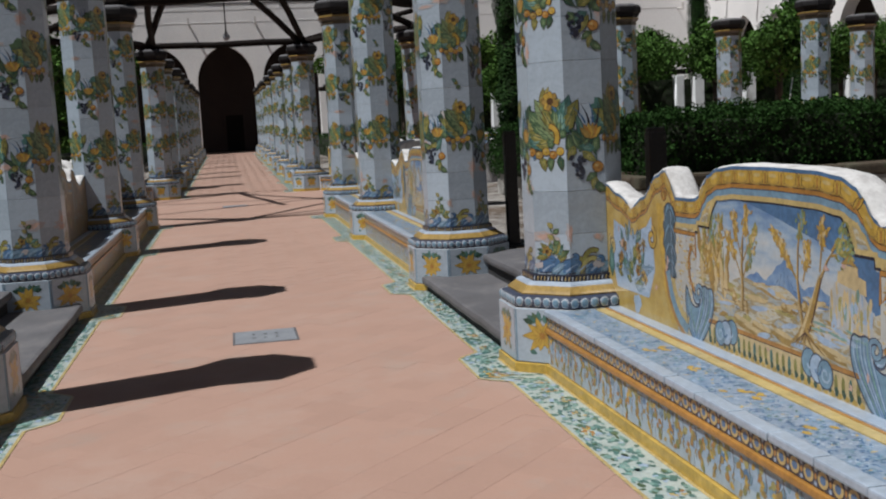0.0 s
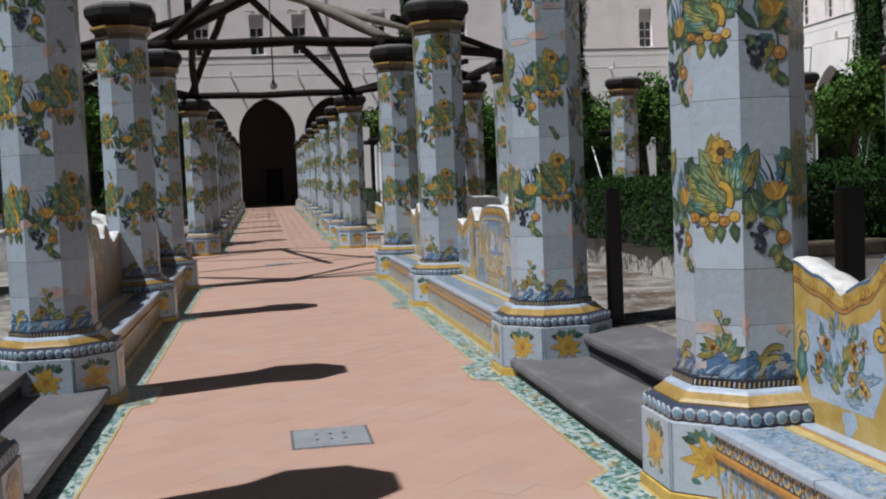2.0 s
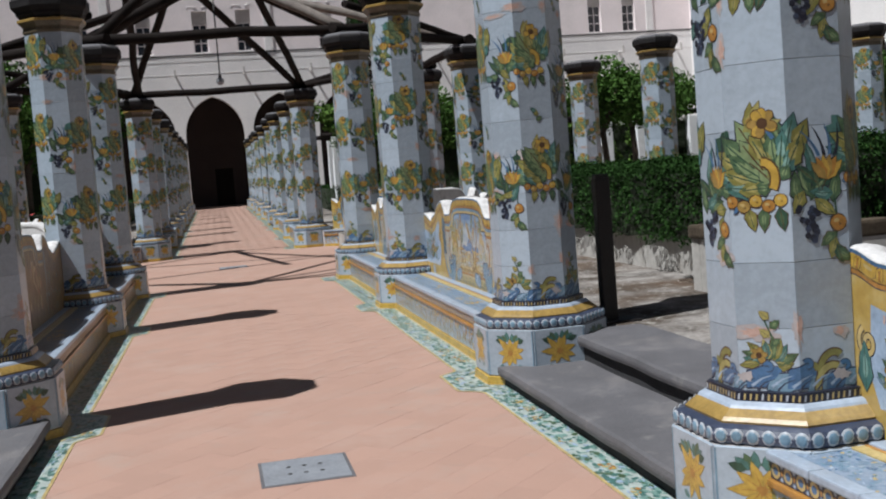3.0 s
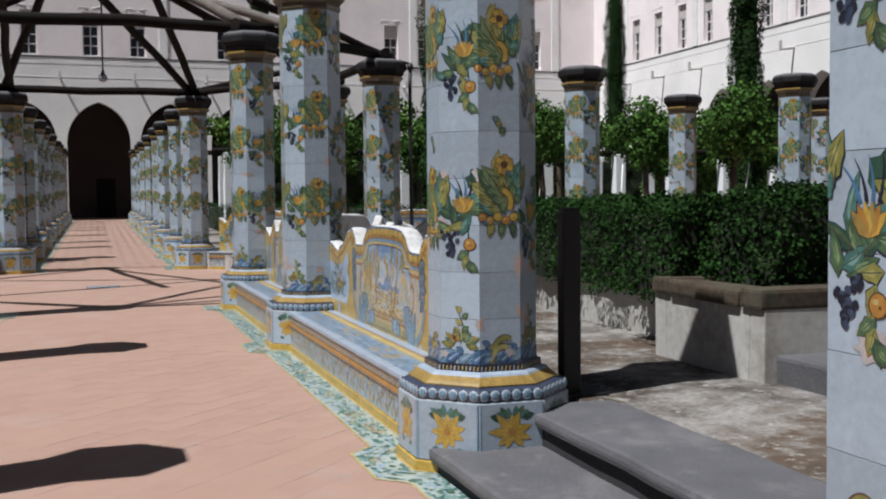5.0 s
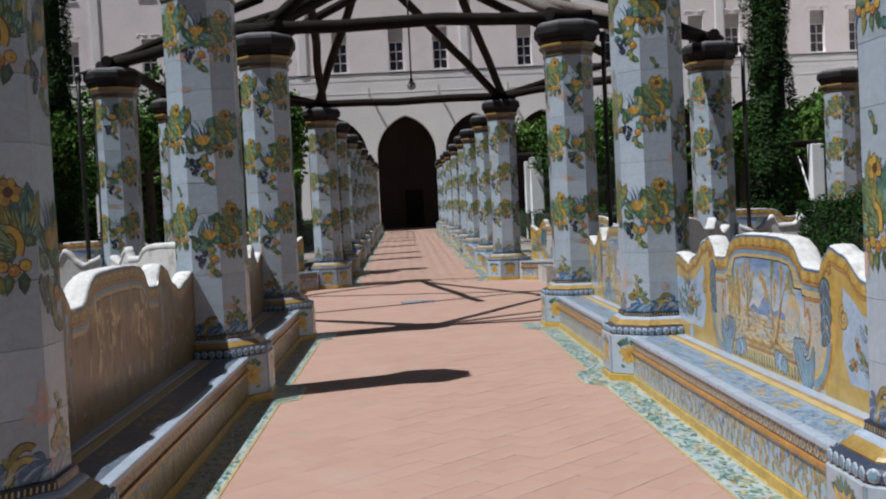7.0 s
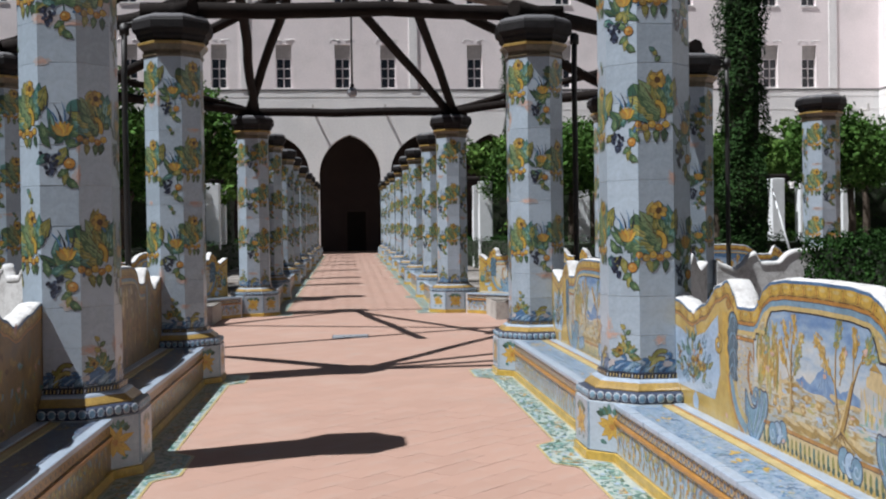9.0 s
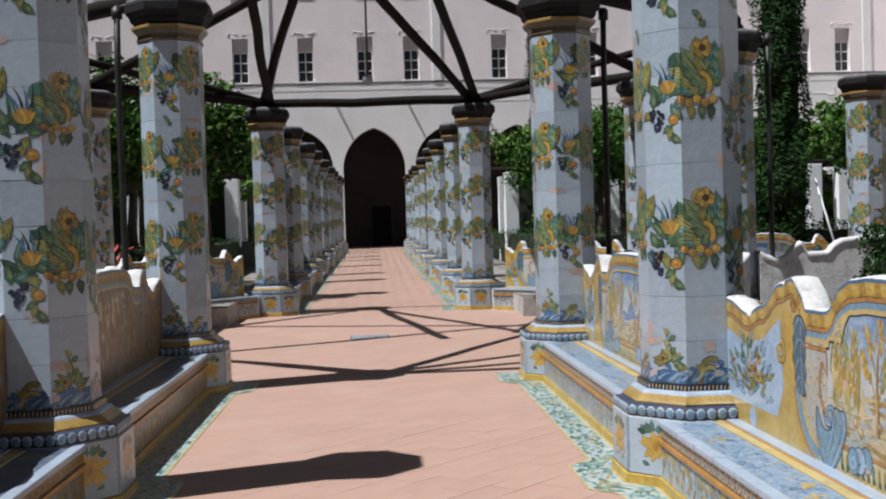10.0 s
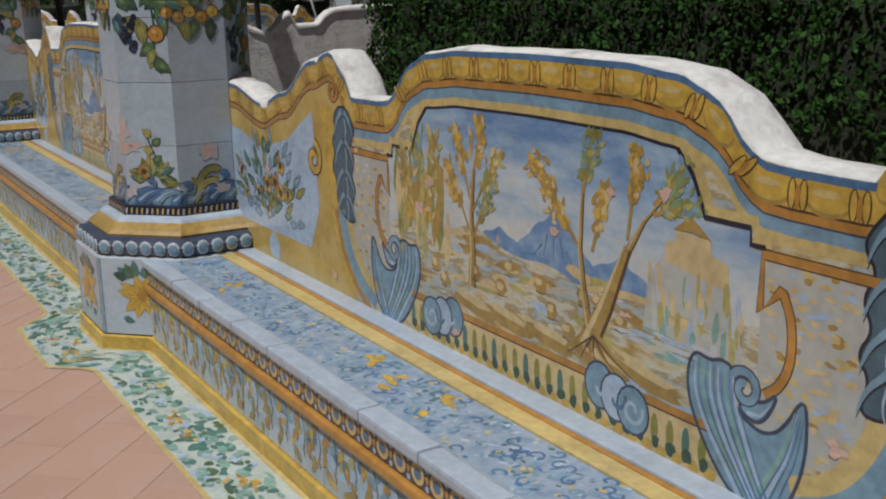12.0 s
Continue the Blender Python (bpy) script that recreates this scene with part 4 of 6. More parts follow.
def bench_paint(length, end, seed, worn=False):
    """The painted back of a bench: crest moulding, flower wings, blue scrolls and a landscape."""
    r = random.Random(seed)
    b = Brush(seed)
    steps = [(-end + 2 * end * i / 150) for i in range(151)]

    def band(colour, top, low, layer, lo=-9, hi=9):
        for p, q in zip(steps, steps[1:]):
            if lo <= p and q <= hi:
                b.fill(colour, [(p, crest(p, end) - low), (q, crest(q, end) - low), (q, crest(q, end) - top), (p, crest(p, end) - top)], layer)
    # grounds
    for p, q in zip(steps, steps[1:]):
        b.fill("worn_shadep" if worn else "wingp" if abs(p) > 0.98 else "landp", [(p, 0.378), (q, 0.378), (q, crest(q, end) - 0.07), (p, crest(p, end) - 0.07)], 0)
    band("blue", 0.001, 0.016, 1)
    band("ochre" if worn else "yellow", 0.014, 0.074, 1)
    band("brown", 0.072, 0.077, 2)
    band("orange", 0.077, 0.095, 1)
    band("ringdark", 0.094, 0.098, 2)
    band("mblue", 0.097, 0.124, 1, -0.98, 0.98)
    band("pale", 0.122, 0.147, 1, -0.98, 0.98)
    band("dark", 0.145, 0.153, 2, -0.56, 0.56)
    u, i = -end + 0.05, 0
    while u < end - 0.05:        # turned bamboo crest: long drums between narrow rings
        z = crest(u, end) - 0.045
        t = math.atan2(crest(u + 0.02, end) - crest(u - 0.02, end), 0.04)
        if i % 2:
            b.disc("ochre", u, z - 0.004, 0.050, 0.029, t, 2, 14)
            b.disc("ochre" if worn else "yellow", u, z + 0.002, 0.048, 0.026, t, 3, 14)
            b.disc("pale", u - 0.004, z + 0.010, 0.030, 0.008, t, 4, 12)
        else:
            for q in (-0.013, 0.013):
                b.disc("brown", u + q, z, 0.011, 0.031, t, 5)
                b.disc("yellow", u + q, z, 0.007, 0.028, t, 6)
            b.disc("orange", u, z - 0.004, 0.006, 0.024, t, 7)
        u += 0.066
        i += 1

    if worn:
        # faded panel: only smears of its landscape are left
        for j in range(150):
            p, v = r.uniform(-0.72, 0.72), r.uniform(0.48, 1.0)
            b.leaf(r.choice(("ochre", "brown", "brown", "olive", "worn_shadep", "sand", "worn_shadep", "ochre")), p, v, r.uniform(0.06, 0.17), r.uniform(0.02, 0.05), math.pi / 2 + r.gauss(0, 0.25), 3, edge="", rib=False)
        for j in range(34):
            b.blob(r.choice(("chip_pale", "sand", "worn_shadep")), r.uniform(-0.55, 0.55), r.uniform(0.75, 1.02), r.uniform(0.02, 0.05), r.uniform(0.02, 0.06), layer=4, n=13, rag=0.5)
        for sgn in (-1, 1):
            for j in range(70):
                p = r.uniform(0.95, end - 0.05)
                b.leaf(r.choice(("ochre", "brown", "olive", "mblue", "teal", "ochre")), sgn * p, r.uniform(0.42, crest(p, end) - 0.2), r.uniform(0.05, 0.12), r.uniform(0.02, 0.04), r.uniform(0, 6.28), 3, edge="", rib=False)
            b.line("mblue", [(sgn * 1.04, 1.05), (sgn * 1.06, 0.8), (sgn * 1.0, 0.45)], 0.06, 5, True)
        for j in range(26):
            b.blob("chip", r.uniform(-end, end), r.uniform(0.4, 1.0), r.uniform(0.01, 0.035), r.uniform(0.01, 0.04), layer=11, rag=0.5, n=15)
        return b

    # landscape
    def under(p):
        return crest(p, end) - 0.148 if abs(p) < 0.50 else crest(p, end) - 0.148 - (abs(p) - 0.50) * 0.9 if abs(p) < 0.58 else 0.939 if abs(p) < 0.70 else 0.90
    inner = [-0.735 + 1.47 * k / 120 for k in range(121)]

    def horizon(p):
        return 0.73 + 0.025 * math.sin(p * 7 + seed) + 0.015 * math.sin(p * 17)
    for p, q in zip(inner, inner[1:]):
        b.fill("skyp", [(p, 0.66), (q, 0.66), (q, under(q)), (p, under(p))], 1)
        if seed % 2:
            b.fill("blue", [(p, under(p) - max(0.0, 0.05 + 0.2 * p)), (q, under(q) - max(0.0, 0.05 + 0.2 * q)), (q, under(q) - 0.003), (p, under(p) - 0.003)], 2)
        b.fill("landp", [(p, 0.46), (q, 0.46), (q, horizon(q)), (p, horizon(p))], 5)
    for q, w, h in ((0.09, 0.20, 0.16), (-0.14, 0.2, 0.08), (0.33, 0.2, 0.09)):
        ridge = [(q - w + 2 * w * k / 20, 0.71 + h * max(0, 1 - abs(k / 10 - 1)) ** 0.8 * (1 + 0.05 * math.sin(k * 1.7 + seed))) for k in range(21)]
        b.fill("mountp", ridge, 3)
    for k in range(7):           # strokes down the mountain
        p = 0.09 + 0.024 * (k - 3)
        b.line("blue", [(p, 0.84 - 0.03 * abs(k - 3)), (p + 0.02 * (k - 3), 0.74)], 0.006, 4, True)
    for i in range(70):
        v = 0.74 - 0.24 * (i / 70)
        b.stroke(r.choice(("ochre", "sand", "landp", "lolive", "lblue", "sand", "landp")), r.uniform(-0.66, 0.64), v, r.uniform(0.03, 0.10), r.uniform(0.006, 0.015), r.uniform(-0.3, 0.2), 6)
    # cliff with a ruin on it, and water below
    b.fill("cream_j", [(0.41, 0.66), (0.425, 0.79), (0.46, 0.83), (0.54, 0.84), (0.62, 0.82), (0.68, 0.76), (0.70, 0.64)], 6)
    b.fill("sand", [(0.47, 0.83), (0.475, 0.87), (0.50, 0.875), (0.505, 0.90), (0.60, 0.895), (0.605, 0.865), (0.65, 0.855), (0.655, 0.80), (0.56, 0.815)], 7)
    b.fill("ochre", [(0.495, 0.90), (0.545, 0.935), (0.605, 0.893), (0.55, 0.902)], 7)
    for i in range(54):
        u = 0.42 + 0.27 * r.random()
        z = r.uniform(0.67, 0.80)
        b.stroke(r.choice(("seafoam", "white", "lolive", "lblue", "sand", "sand", "cream_j")), u, z, r.uniform(0.02, 0.04), r.uniform(0.005, 0.011), -math.pi / 2 + r.uniform(-0.12, 0.12), 7)
    for i in range(16):
        b.stroke(r.choice(("lblue", "seafoam", "white")), r.uniform(0.34, 0.62), r.uniform(0.60, 0.665), r.uniform(0.03, 0.06), 0.006, r.uniform(-0.15, 0.05), 7)
    for i in range(12):          # low bushes and stones
        p, v = r.uniform(-0.5, 0.35), r.uniform(0.58, 0.70)
        b.blob("ochre", p, v, 0.026, 0.022, layer=6, n=13, rag=0.25)
        b.blob("sand", p - 0.006, v + 0.006, 0.014, 0.011, layer=7, n=11, rag=0.3)
        b.line("brown", [(p - 0.02, v - 0.018), (p, v - 0.022), (p + 0.03, v - 0.016)], 0.004, 8, True)
    painted_trees(b)
    # balustrade under the landscape
    b.fill("sand", [(-0.62, 0.378), (0.62, 0.378), (0.62, 0.50), (-0.62, 0.50)], 6)
    b.line("orange", [(-0.62, 0.505), (0.62, 0.505)], 0.019, 8)
    b.line("brown", [(-0.62, 0.494), (0.62, 0.494)], 0.004, 8)
    for i in range(26):
        p = -0.60 + i * 0.048
        b.disc("olive" if i % 3 else "teal", p, 0.445, 0.012, 0.036, layer=8)
        b.blob("dgreen", p + 0.004, 0.415, 0.014, 0.016, layer=8, n=9)
        b.blob("yellow", p + 0.024, 0.40, 0.018, 0.014, layer=7, n=9)
    for sgn in (-1, 1):
        # mottled side field inside an orange line
        b.fill("cream_j", [(sgn * p, v) for p, v in ((0.735, 0.90), (0.98, 0.90), (0.98, 0.50), (0.735, 0.50))], 5)
        for i in range(130):
            b.stroke(r.choice(("pale", "lblue", "sand", "ochre", "pale", "sand")), sgn * r.uniform(0.75, 0.96), r.uniform(0.50, 0.88), r.uniform(0.008, 0.016), r.uniform(0.004, 0.007), r.uniform(-0.3, 0.3), 6)
        zag = [(sgn * p, v) for p, v in ((1.0, 0.895), (0.736, 0.895), (0.734, 0.785), (0.785, 0.835))] + [(sgn * p, v) for p, v in rounded([(0.787, 0.832), (0.812, 0.78), (0.815, 0.70), (0.79, 0.645), (0.755, 0.62)], False)]
        b.line("brown", zag, 0.024, 7)
        b.line("orange", zag, 0.018, 8)
        rim = [(sgn * 0.50, crest(0.50, end) - 0.15), (sgn * 0.545, 1.022), (sgn * 0.572, 0.968), (sgn * 0.582, 0.940), (sgn * 0.702, 0.940), (sgn * 0.704, 0.908), (sgn * 0.74, 0.908)]
        b.line("pale", [(p + sgn * 0.014, v + 0.012) for p, v in rim], 0.026, 6)
        b.line("dark", rim, 0.011, 8)
        acanthus(b, sgn, 0.735, 0.405)
        # blue acanthus pier
        b.line("yellow", [(sgn * p, v) for p, v in rounded([(1.16, 1.02), (1.14, 0.85), (1.11, 0.70), (1.08, 0.55), (1.0, 0.42)], False)], 0.075, 4)
        b.line("pale", [(sgn * p, v) for p, v in rounded([(1.02, 0.68), (0.99, 0.58), (0.92, 0.49), (0.83, 0.455)], False)], 0.05, 7)
        b.line("mblue", [(sgn * p, v) for p, v in rounded([(1.07, 0.68), (1.03, 0.56), (0.95, 0.46), (0.84, 0.415)], False)], 0.05, 8)
        b.line("orange", [(sgn * p, v) for p, v in rounded([(1.11, 0.68), (1.07, 0.55), (0.99, 0.44), (0.88, 0.385)], False)], 0.02, 9)
        body = rounded([(0.965, 0.985), (1.0, 1.025), (1.06, 1.03), (1.105, 0.99), (1.085, 0.95), (1.12, 0.91), (1.095, 0.87), (1.125, 0.82), (1.09, 0.78), (1.10, 0.72), (1.06, 0.67), (1.0, 0.65), (0.965, 0.66), (0.985, 0.72), (0.952, 0.76), (0.985, 0.81), (0.955, 0.86), (0.985, 0.91), (0.952, 0.95)])
        b.fill("slate", [(sgn * p, v) for p, v in body], 7)
        b.line("dark", [(sgn * p, v) for p, v in body + body[:2]], 0.007, 8)
        for i, v in enumerate((0.95, 0.855, 0.76, 0.68)):       # overlapping lappets
            for q in (-0.055, 0.055):
                arc = rounded([(1.03 + q * 0.2, v + 0.05), (1.03 + q * 0.9, v + 0.015), (1.03 + q * 1.25, v - 0.035)], False)
                b.line("mblue", [(sgn * p, z + 0.012) for p, z in arc], 0.020, 9, True)
                b.line("dark", [(sgn * p, z) for p, z in arc], 0.006, 9, True)
            b.line("lblue", [(sgn * p, z) for p, z in rounded([(1.02, v + 0.04), (1.01, v), (1.025, v - 0.04)], False)], 0.008, 9, True)
        for i in range(3):
            p, v = (0.385 if sgn > 0 else -0.49) - 0.058 * (2 - i) * sgn, 0.462 + 0.012 * (2 - i)
            b.disc("ringdark", p, v, 0.056, 0.060, 0, 9 + i, 16)
            b.disc(("mblue", "lblue", "mblue")[i], p, v, 0.050, 0.054, 0, 10 + i, 16)
            b.curl("lblue" if i != 1 else "blue", p, v, 0.036, 1.1 if i == 2 else 0.5, 0.4 if sgn > 0 else 2.7, 0.010, -sgn, edge="", layer=11 + i)
        b.curl("orange", sgn * 1.10, 1.075, 0.036, 1.2, 0.5, 0.014, sgn, edge="brown", layer=9)
        b.curl("yellow", sgn * 1.27, 0.83, 0.06, 1.1, 1.5, 0.026, sgn, edge="brown", layer=9)
        # flower wing
        x0, x1 = min(1.27, end - 0.3), end - 0.12
        top = [(x0 + (x1 - x0) * i / 8, crest(x0 + (x1 - x0) * i / 8, end) - 0.17) for i in range(9)]
        b.fill("lblue", [(sgn * u, v) for u, v in [(x1 - 0.03, 0.50), (x0 + 0.06, 0.50), (x0 - 0.03, 0.66)] + top[:5]], 3)
        b.fill("lblue", [(sgn * u, v) for u, v in [(x1 - 0.03, 0.50)] + top[4:] + [(x1 + 0.02, 0.62)]], 3)
        mid = (x0 + x1) / 2
        for i in range(70):
            t = r.uniform(0.1, 3.0)
            k = r.uniform(0.02, 0.27)
            b.leaf(r.choice(("teal", "olive", "green", "mblue", "mblue")), sgn * mid + k * math.cos(t) * (x1 - x0) * 1.4, 0.54 + k * 1.1 * math.sin(t), r.uniform(0.06, 0.11), 0.030, t + r.uniform(-0.5, 0.5), 4)
        for i in range(11):
            b.flower(sgn * mid + r.uniform(-0.4, 0.4) * (x1 - x0), 0.57 + r.uniform(0, 0.22), r.uniform(0.03, 0.045), r.choice(("yellow", "pale", "orange", "lblue")), "brown", 7, 6)
        b.blob("lblue", sgn * (mid - 0.05), 0.44, 0.05, 0.05, layer=3)
        b.curl("pale", sgn * (x1 + 0.03), 0.74, 0.06, 1.2, 2, 0.022, -sgn, layer=6)
        b.leaf("teal", sgn * (x1 + 0.05), 0.55, 0.2, 0.08, math.pi / 2, 6)
    for i in range(18):
        b.blob("chip", r.uniform(-end, end), r.uniform(0.4, 1.0), r.uniform(0.006, 0.022), r.uniform(0.006, 0.02), layer=13, rag=0.5)
    return b


BACK = 0.415


def bench(m, length, seed, single=False, worn=False):
    """A tiled bench between two columns; local x along it, y away from the walk."""
    root = empty("majolica_bench", m, "built-in bench of faded brown majolica tiles, darkened for shade, with scalloped backrest" if worn else "built-in bench tiled in painted majolica with a scalloped landscape backrest", "bench", "majolica benches")
    r = random.Random(seed)
    e0 = length / 2 - 0.335      # between the pedestals
    end = length / 2 - 0.27     # between the shafts
    seat = part("seat", box(bmesh.new(), -e0 - 0.05, e0 + 0.05, 0.012, BACK + 0.05, 0, 0.366), "grout", root)
    part("base_band", box(bmesh.new(), -e0, e0, -0.012, 0.02, 0, 0.058, 0.004), "yellow", root, "yellow glazed base band")
    part("orange_moulding", box(bmesh.new(), -e0, e0, -0.014, 0.02, 0.246, 0.276, 0.008), "orange", root, "orange glazed moulding")
    n = max(3, round(2 * e0 / 0.3)) if single else 1
    for i in range(n):
        a, c = -e0 + 2 * e0 * i / n, -e0 + 2 * e0 * (i + 1) / n
        bm = box(bmesh.new(), a + 0.0015, c - 0.0015, -0.014 + r.uniform(-0.002, 0.002), 0.055, 0.346, 0.381 + r.uniform(-0.002, 0.002), 0.009)
        part("nosing", bm, "nose", seat, "worn white glazed seat nosing")
    part("seat_stripe", box(bmesh.new(), -e0, e0, 0.272, 0.326, 0.36, 0.381, 0.003), "pale", root, "pale yellow glazed stripe")
    part("seat_stripe", box(bmesh.new(), -e0, e0, 0.327, 0.345, 0.36, 0.382, 0.003), "orange", root, "orange glazed line")
    part("seat_upstand", box(bmesh.new(), -e0, e0, 0.347, BACK + 0.004, 0.36, 0.388, 0.006), "nose", root)
    front, top, back = (lambda u, v, o: (u, 0.004 - o, v)), (lambda u, v, o: (u, v, 0.374 + o)), (lambda u, v, o: (u, BACK - o, v))
    full = [(-e0, -1), (e0, -1), (e0, 2), (-e0, 2)]
    slabs(seat, "front_tile", full, front, -e0, e0, 0.06, 0.245, 0.2, 0.2, "glaze", single)
    slabs(seat, "ring_tile", full, front, -e0, e0, 0.278, 0.346, 0.2, 0.2, "glaze", False)
    slabs(seat, "seat_tile", full, top, -e0, e0, 0.056, 0.271, 0.2, 0.21, "glaze", single)
    # painted front
    b = Brush(seed + 1)
    b.fill("worn_shadep" if worn else "lblue", [(-e0, 0.062 if worn else 0.125), (e0, 0.062 if worn else 0.125), (e0, 0.244), (-e0, 0.244)], 0)
    u = -e0 + 0.05
    while u < e0 - 0.04:
        for i in range(6):
            b.leaf(r.choice(("mblue", "olive", "blue", "lolive", "mblue")), u + r.uniform(-0.055, 0.055), r.uniform(0.175, 0.23), r.uniform(0.035, 0.065), 0.034, r.uniform(0, 6.3), 1, edge="ringdark" if i % 3 == 0 else "", rib=False)
        for i in range(9):
            q = i / 8
            b.leaf(r.choice(("ochre", "ochre", "yellow", "orange", "olive")), u + 0.022 * math.sin(q * 5 + u * 9) + r.uniform(-0.012, 0.012), 0.225 - 0.125 * q, r.uniform(0.03, 0.048), r.uniform(0.018, 0.028), r.uniform(3.4, 6.0), 3, edge="brown" if i % 2 else "", rib=False)
        b.line("brown", [(u + 0.045, 0.235), (u + 0.06, 0.17), (u + 0.045, 0.13), (u + 0.052, 0.105)], 0.005, 4)
        b.curl("ochre", u + 0.052, 0.125, 0.016, 0.7, 1.0, 0.007, 1, edge="", layer=4)
        u += r.uniform(0.10, 0.125)
    if worn:
        k = -e0 + 0.2
        while k < e0:
            b.line("brown", [(k, 0.06), (k + 0.004, 0.25), (k - 0.002, 0.34)], 0.007, 9)
            k += r.uniform(0.19, 0.22)
    b.fill("worn_shadep" if worn else "ringdark", [(-e0, 0.279), (e0, 0.279), (e0, 0.345), (-e0, 0.345)], 0)
    u = -e0 + 0.04
    while u < e0 - 0.03:
        b.disc("dark", u, 0.312, 0.034, 0.0325, layer=1, n=14)
        b.disc("ochre" if worn else "pale", u, 0.312, 0.030, 0.0285, layer=2, n=14)
        b.disc("brown" if worn else "blue", u, 0.312, 0.0175, 0.016, layer=3, n=12)
        for z in (0.289, 0.335):
            b.disc("ochre" if worn else "lblue", u + 0.0425, z, 0.009, 0.009, layer=3, n=6)
        b.disc("orange", u + 0.0425, 0.312, 0.008, 0.012, layer=3, n=6)
        u += 0.085
    b.mesh("painted_front", front, seat, "painted vine and ring frieze on the bench front")
    # painted seat
    b = Brush(seed + 2)
    # left seats get a ground darkened as if in shade
    b.fill("shadeseat" if worn else "seatp", [(-e0, 0.06), (e0, 0.06), (e0, 0.270), (-e0, 0.270)], 0)
    for i in range(int(2 * e0 * (60 if worn else 300))):
        u, v = r.uniform(-e0 + 0.03, e0 - 0.03), r.uniform(0.07, 0.26)
        if i % 6 == 0:
            b.curl(r.choice(("blue", "mblue")), u, v, 0.022, 0.8, r.uniform(0, 6), 0.007, r.choice((1, -1)), edge="", layer=3)
        else:
            b.leaf(r.choice(("mblue", "blue", "lblue", "mblue", "teal", "pale", "glaze_j", "mblue", "blue")), u, v, r.uniform(0.014, 0.036), r.uniform(0.007, 0.016), r.uniform(0, 6.3), 1, edge="", rib=False)
    for i in range(int(2 * e0 * 2.5)):
        u = r.uniform(-e0 + 0.05, e0 - 0.05)
        for j in range(4):
            b.leaf("yellow", u + j * 0.02, 0.10 + r.uniform(0, 0.13), 0.05, 0.025, r.uniform(-0.6, 0.6), 4, edge="ochre", rib=False)
    b.mesh("painted_seat", top, seat, "blue and yellow foliage painted on the seat")
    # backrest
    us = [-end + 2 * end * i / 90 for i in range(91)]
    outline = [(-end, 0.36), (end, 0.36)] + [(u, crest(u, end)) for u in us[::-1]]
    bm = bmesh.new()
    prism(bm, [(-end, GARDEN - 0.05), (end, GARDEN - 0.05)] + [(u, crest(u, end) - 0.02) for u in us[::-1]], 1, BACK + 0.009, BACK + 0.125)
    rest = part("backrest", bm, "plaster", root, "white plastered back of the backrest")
    verts, faces = [], []
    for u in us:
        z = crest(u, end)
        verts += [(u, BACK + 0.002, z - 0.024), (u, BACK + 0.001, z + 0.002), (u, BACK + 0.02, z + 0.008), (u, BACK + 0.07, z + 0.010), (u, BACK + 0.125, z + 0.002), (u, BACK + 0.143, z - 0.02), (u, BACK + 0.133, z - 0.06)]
    for i in range(len(us) - 1):
        for j in range(6):
            a = i * 7 + j
            faces.append((a, a + 7, a + 8, a + 1))
    verts = [tuple(Vector(v) + noise.noise_vector(Vector(v) * 7 + Vector((seed, 0, 0))) * 0.006) for v in verts]
    sheet("coping", verts, faces, "plaster", rest, "rough white plaster coping", smooth=True)
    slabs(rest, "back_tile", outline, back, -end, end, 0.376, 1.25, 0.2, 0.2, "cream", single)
    bench_paint(length, end, seed, worn).mesh("painted_panel", back, rest, "painted landscape panel framed by yellow moulding, blue scrolls and flowers")
    return root


FRONT = ROW - 0.295


def bench_between(side, y0, y1, seed, single=False):
    c = (y0 + y1) / 2
    # left row: faded brown set, with shade included in its colours
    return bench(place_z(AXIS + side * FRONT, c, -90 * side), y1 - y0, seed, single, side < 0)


bench_between(1, NEAR[0], NEAR[1], 21, True)
bench(place_z(AXIS + FRONT, 12.69, -90), 5.10, 22, True)
bench_between(1, NEAR[3], NEAR[4], 24)
bench_between(-1, NEAR[0], NEAR[1], 25)
bench_between(-1, NEAR[2], NEAR[3], 26)
bench_between(-1, NEAR[3], NEAR[4], 27)
far_bench = {}
for a, c in ((0, 1), (1, 2), (3, 4), (4, 5), (6, 7), (7, 8)):
    for side in (-1, 1):
        L = round(FAR[c] - FAR[a], 2)
        m = place_z(AXIS + side * FRONT, (FAR[a] + FAR[c]) / 2, -90 * side)
        if L in far_bench:
            copy_thing(far_bench[L], m)
        else:
            far_bench[L] = bench(m, L, 30 + a)
# benches along the crossing walk
for side in (-1, 1):
    for a, c in ((0, 1), (2, 3)):
        L = round(CROSS_X[c] - CROSS_X[a], 2)
        for y, turned in ((CROSS_N + 0.295, 180), (CROSS_F - 0.295, 0)):
            m = pose(AXIS + side * (CROSS_X[a] + CROSS_X[c]) / 2, y, 0, 0, 0, turned)
            if L in far_bench:
                copy_thing(far_bench[L], m)
            else:
                far_bench[L] = bench(m, L, 37)
# benches on the cut corners of the crossing
for side in (-1, 1):
    for y0, y1 in ((NEAR[4], CROSS_N), (FAR[0], CROSS_F)):
        p, q = Vector((AXIS + side * ROW, y0)), Vector((AXIS + side * CROSS_X[0], y1))
        d = (q - p)
        out = Vector((side * abs(d.y), (1 if y0 > 24 else -1) * abs(d.x))).normalized()
        mid = (p + q) / 2 - out * 0.16
        L = d.length
        # local y points out of the crossing
        rz = math.degrees(math.atan2(out.y, out.x)) - 90
        m = pose(mid.x, mid.y, 0, 0, 0, rz)
        if "corner" in far_bench:
            copy_thing(far_bench["corner"], m)
        else:
            far_bench["corner"] = bench(m, max(L, 3.0), 41)


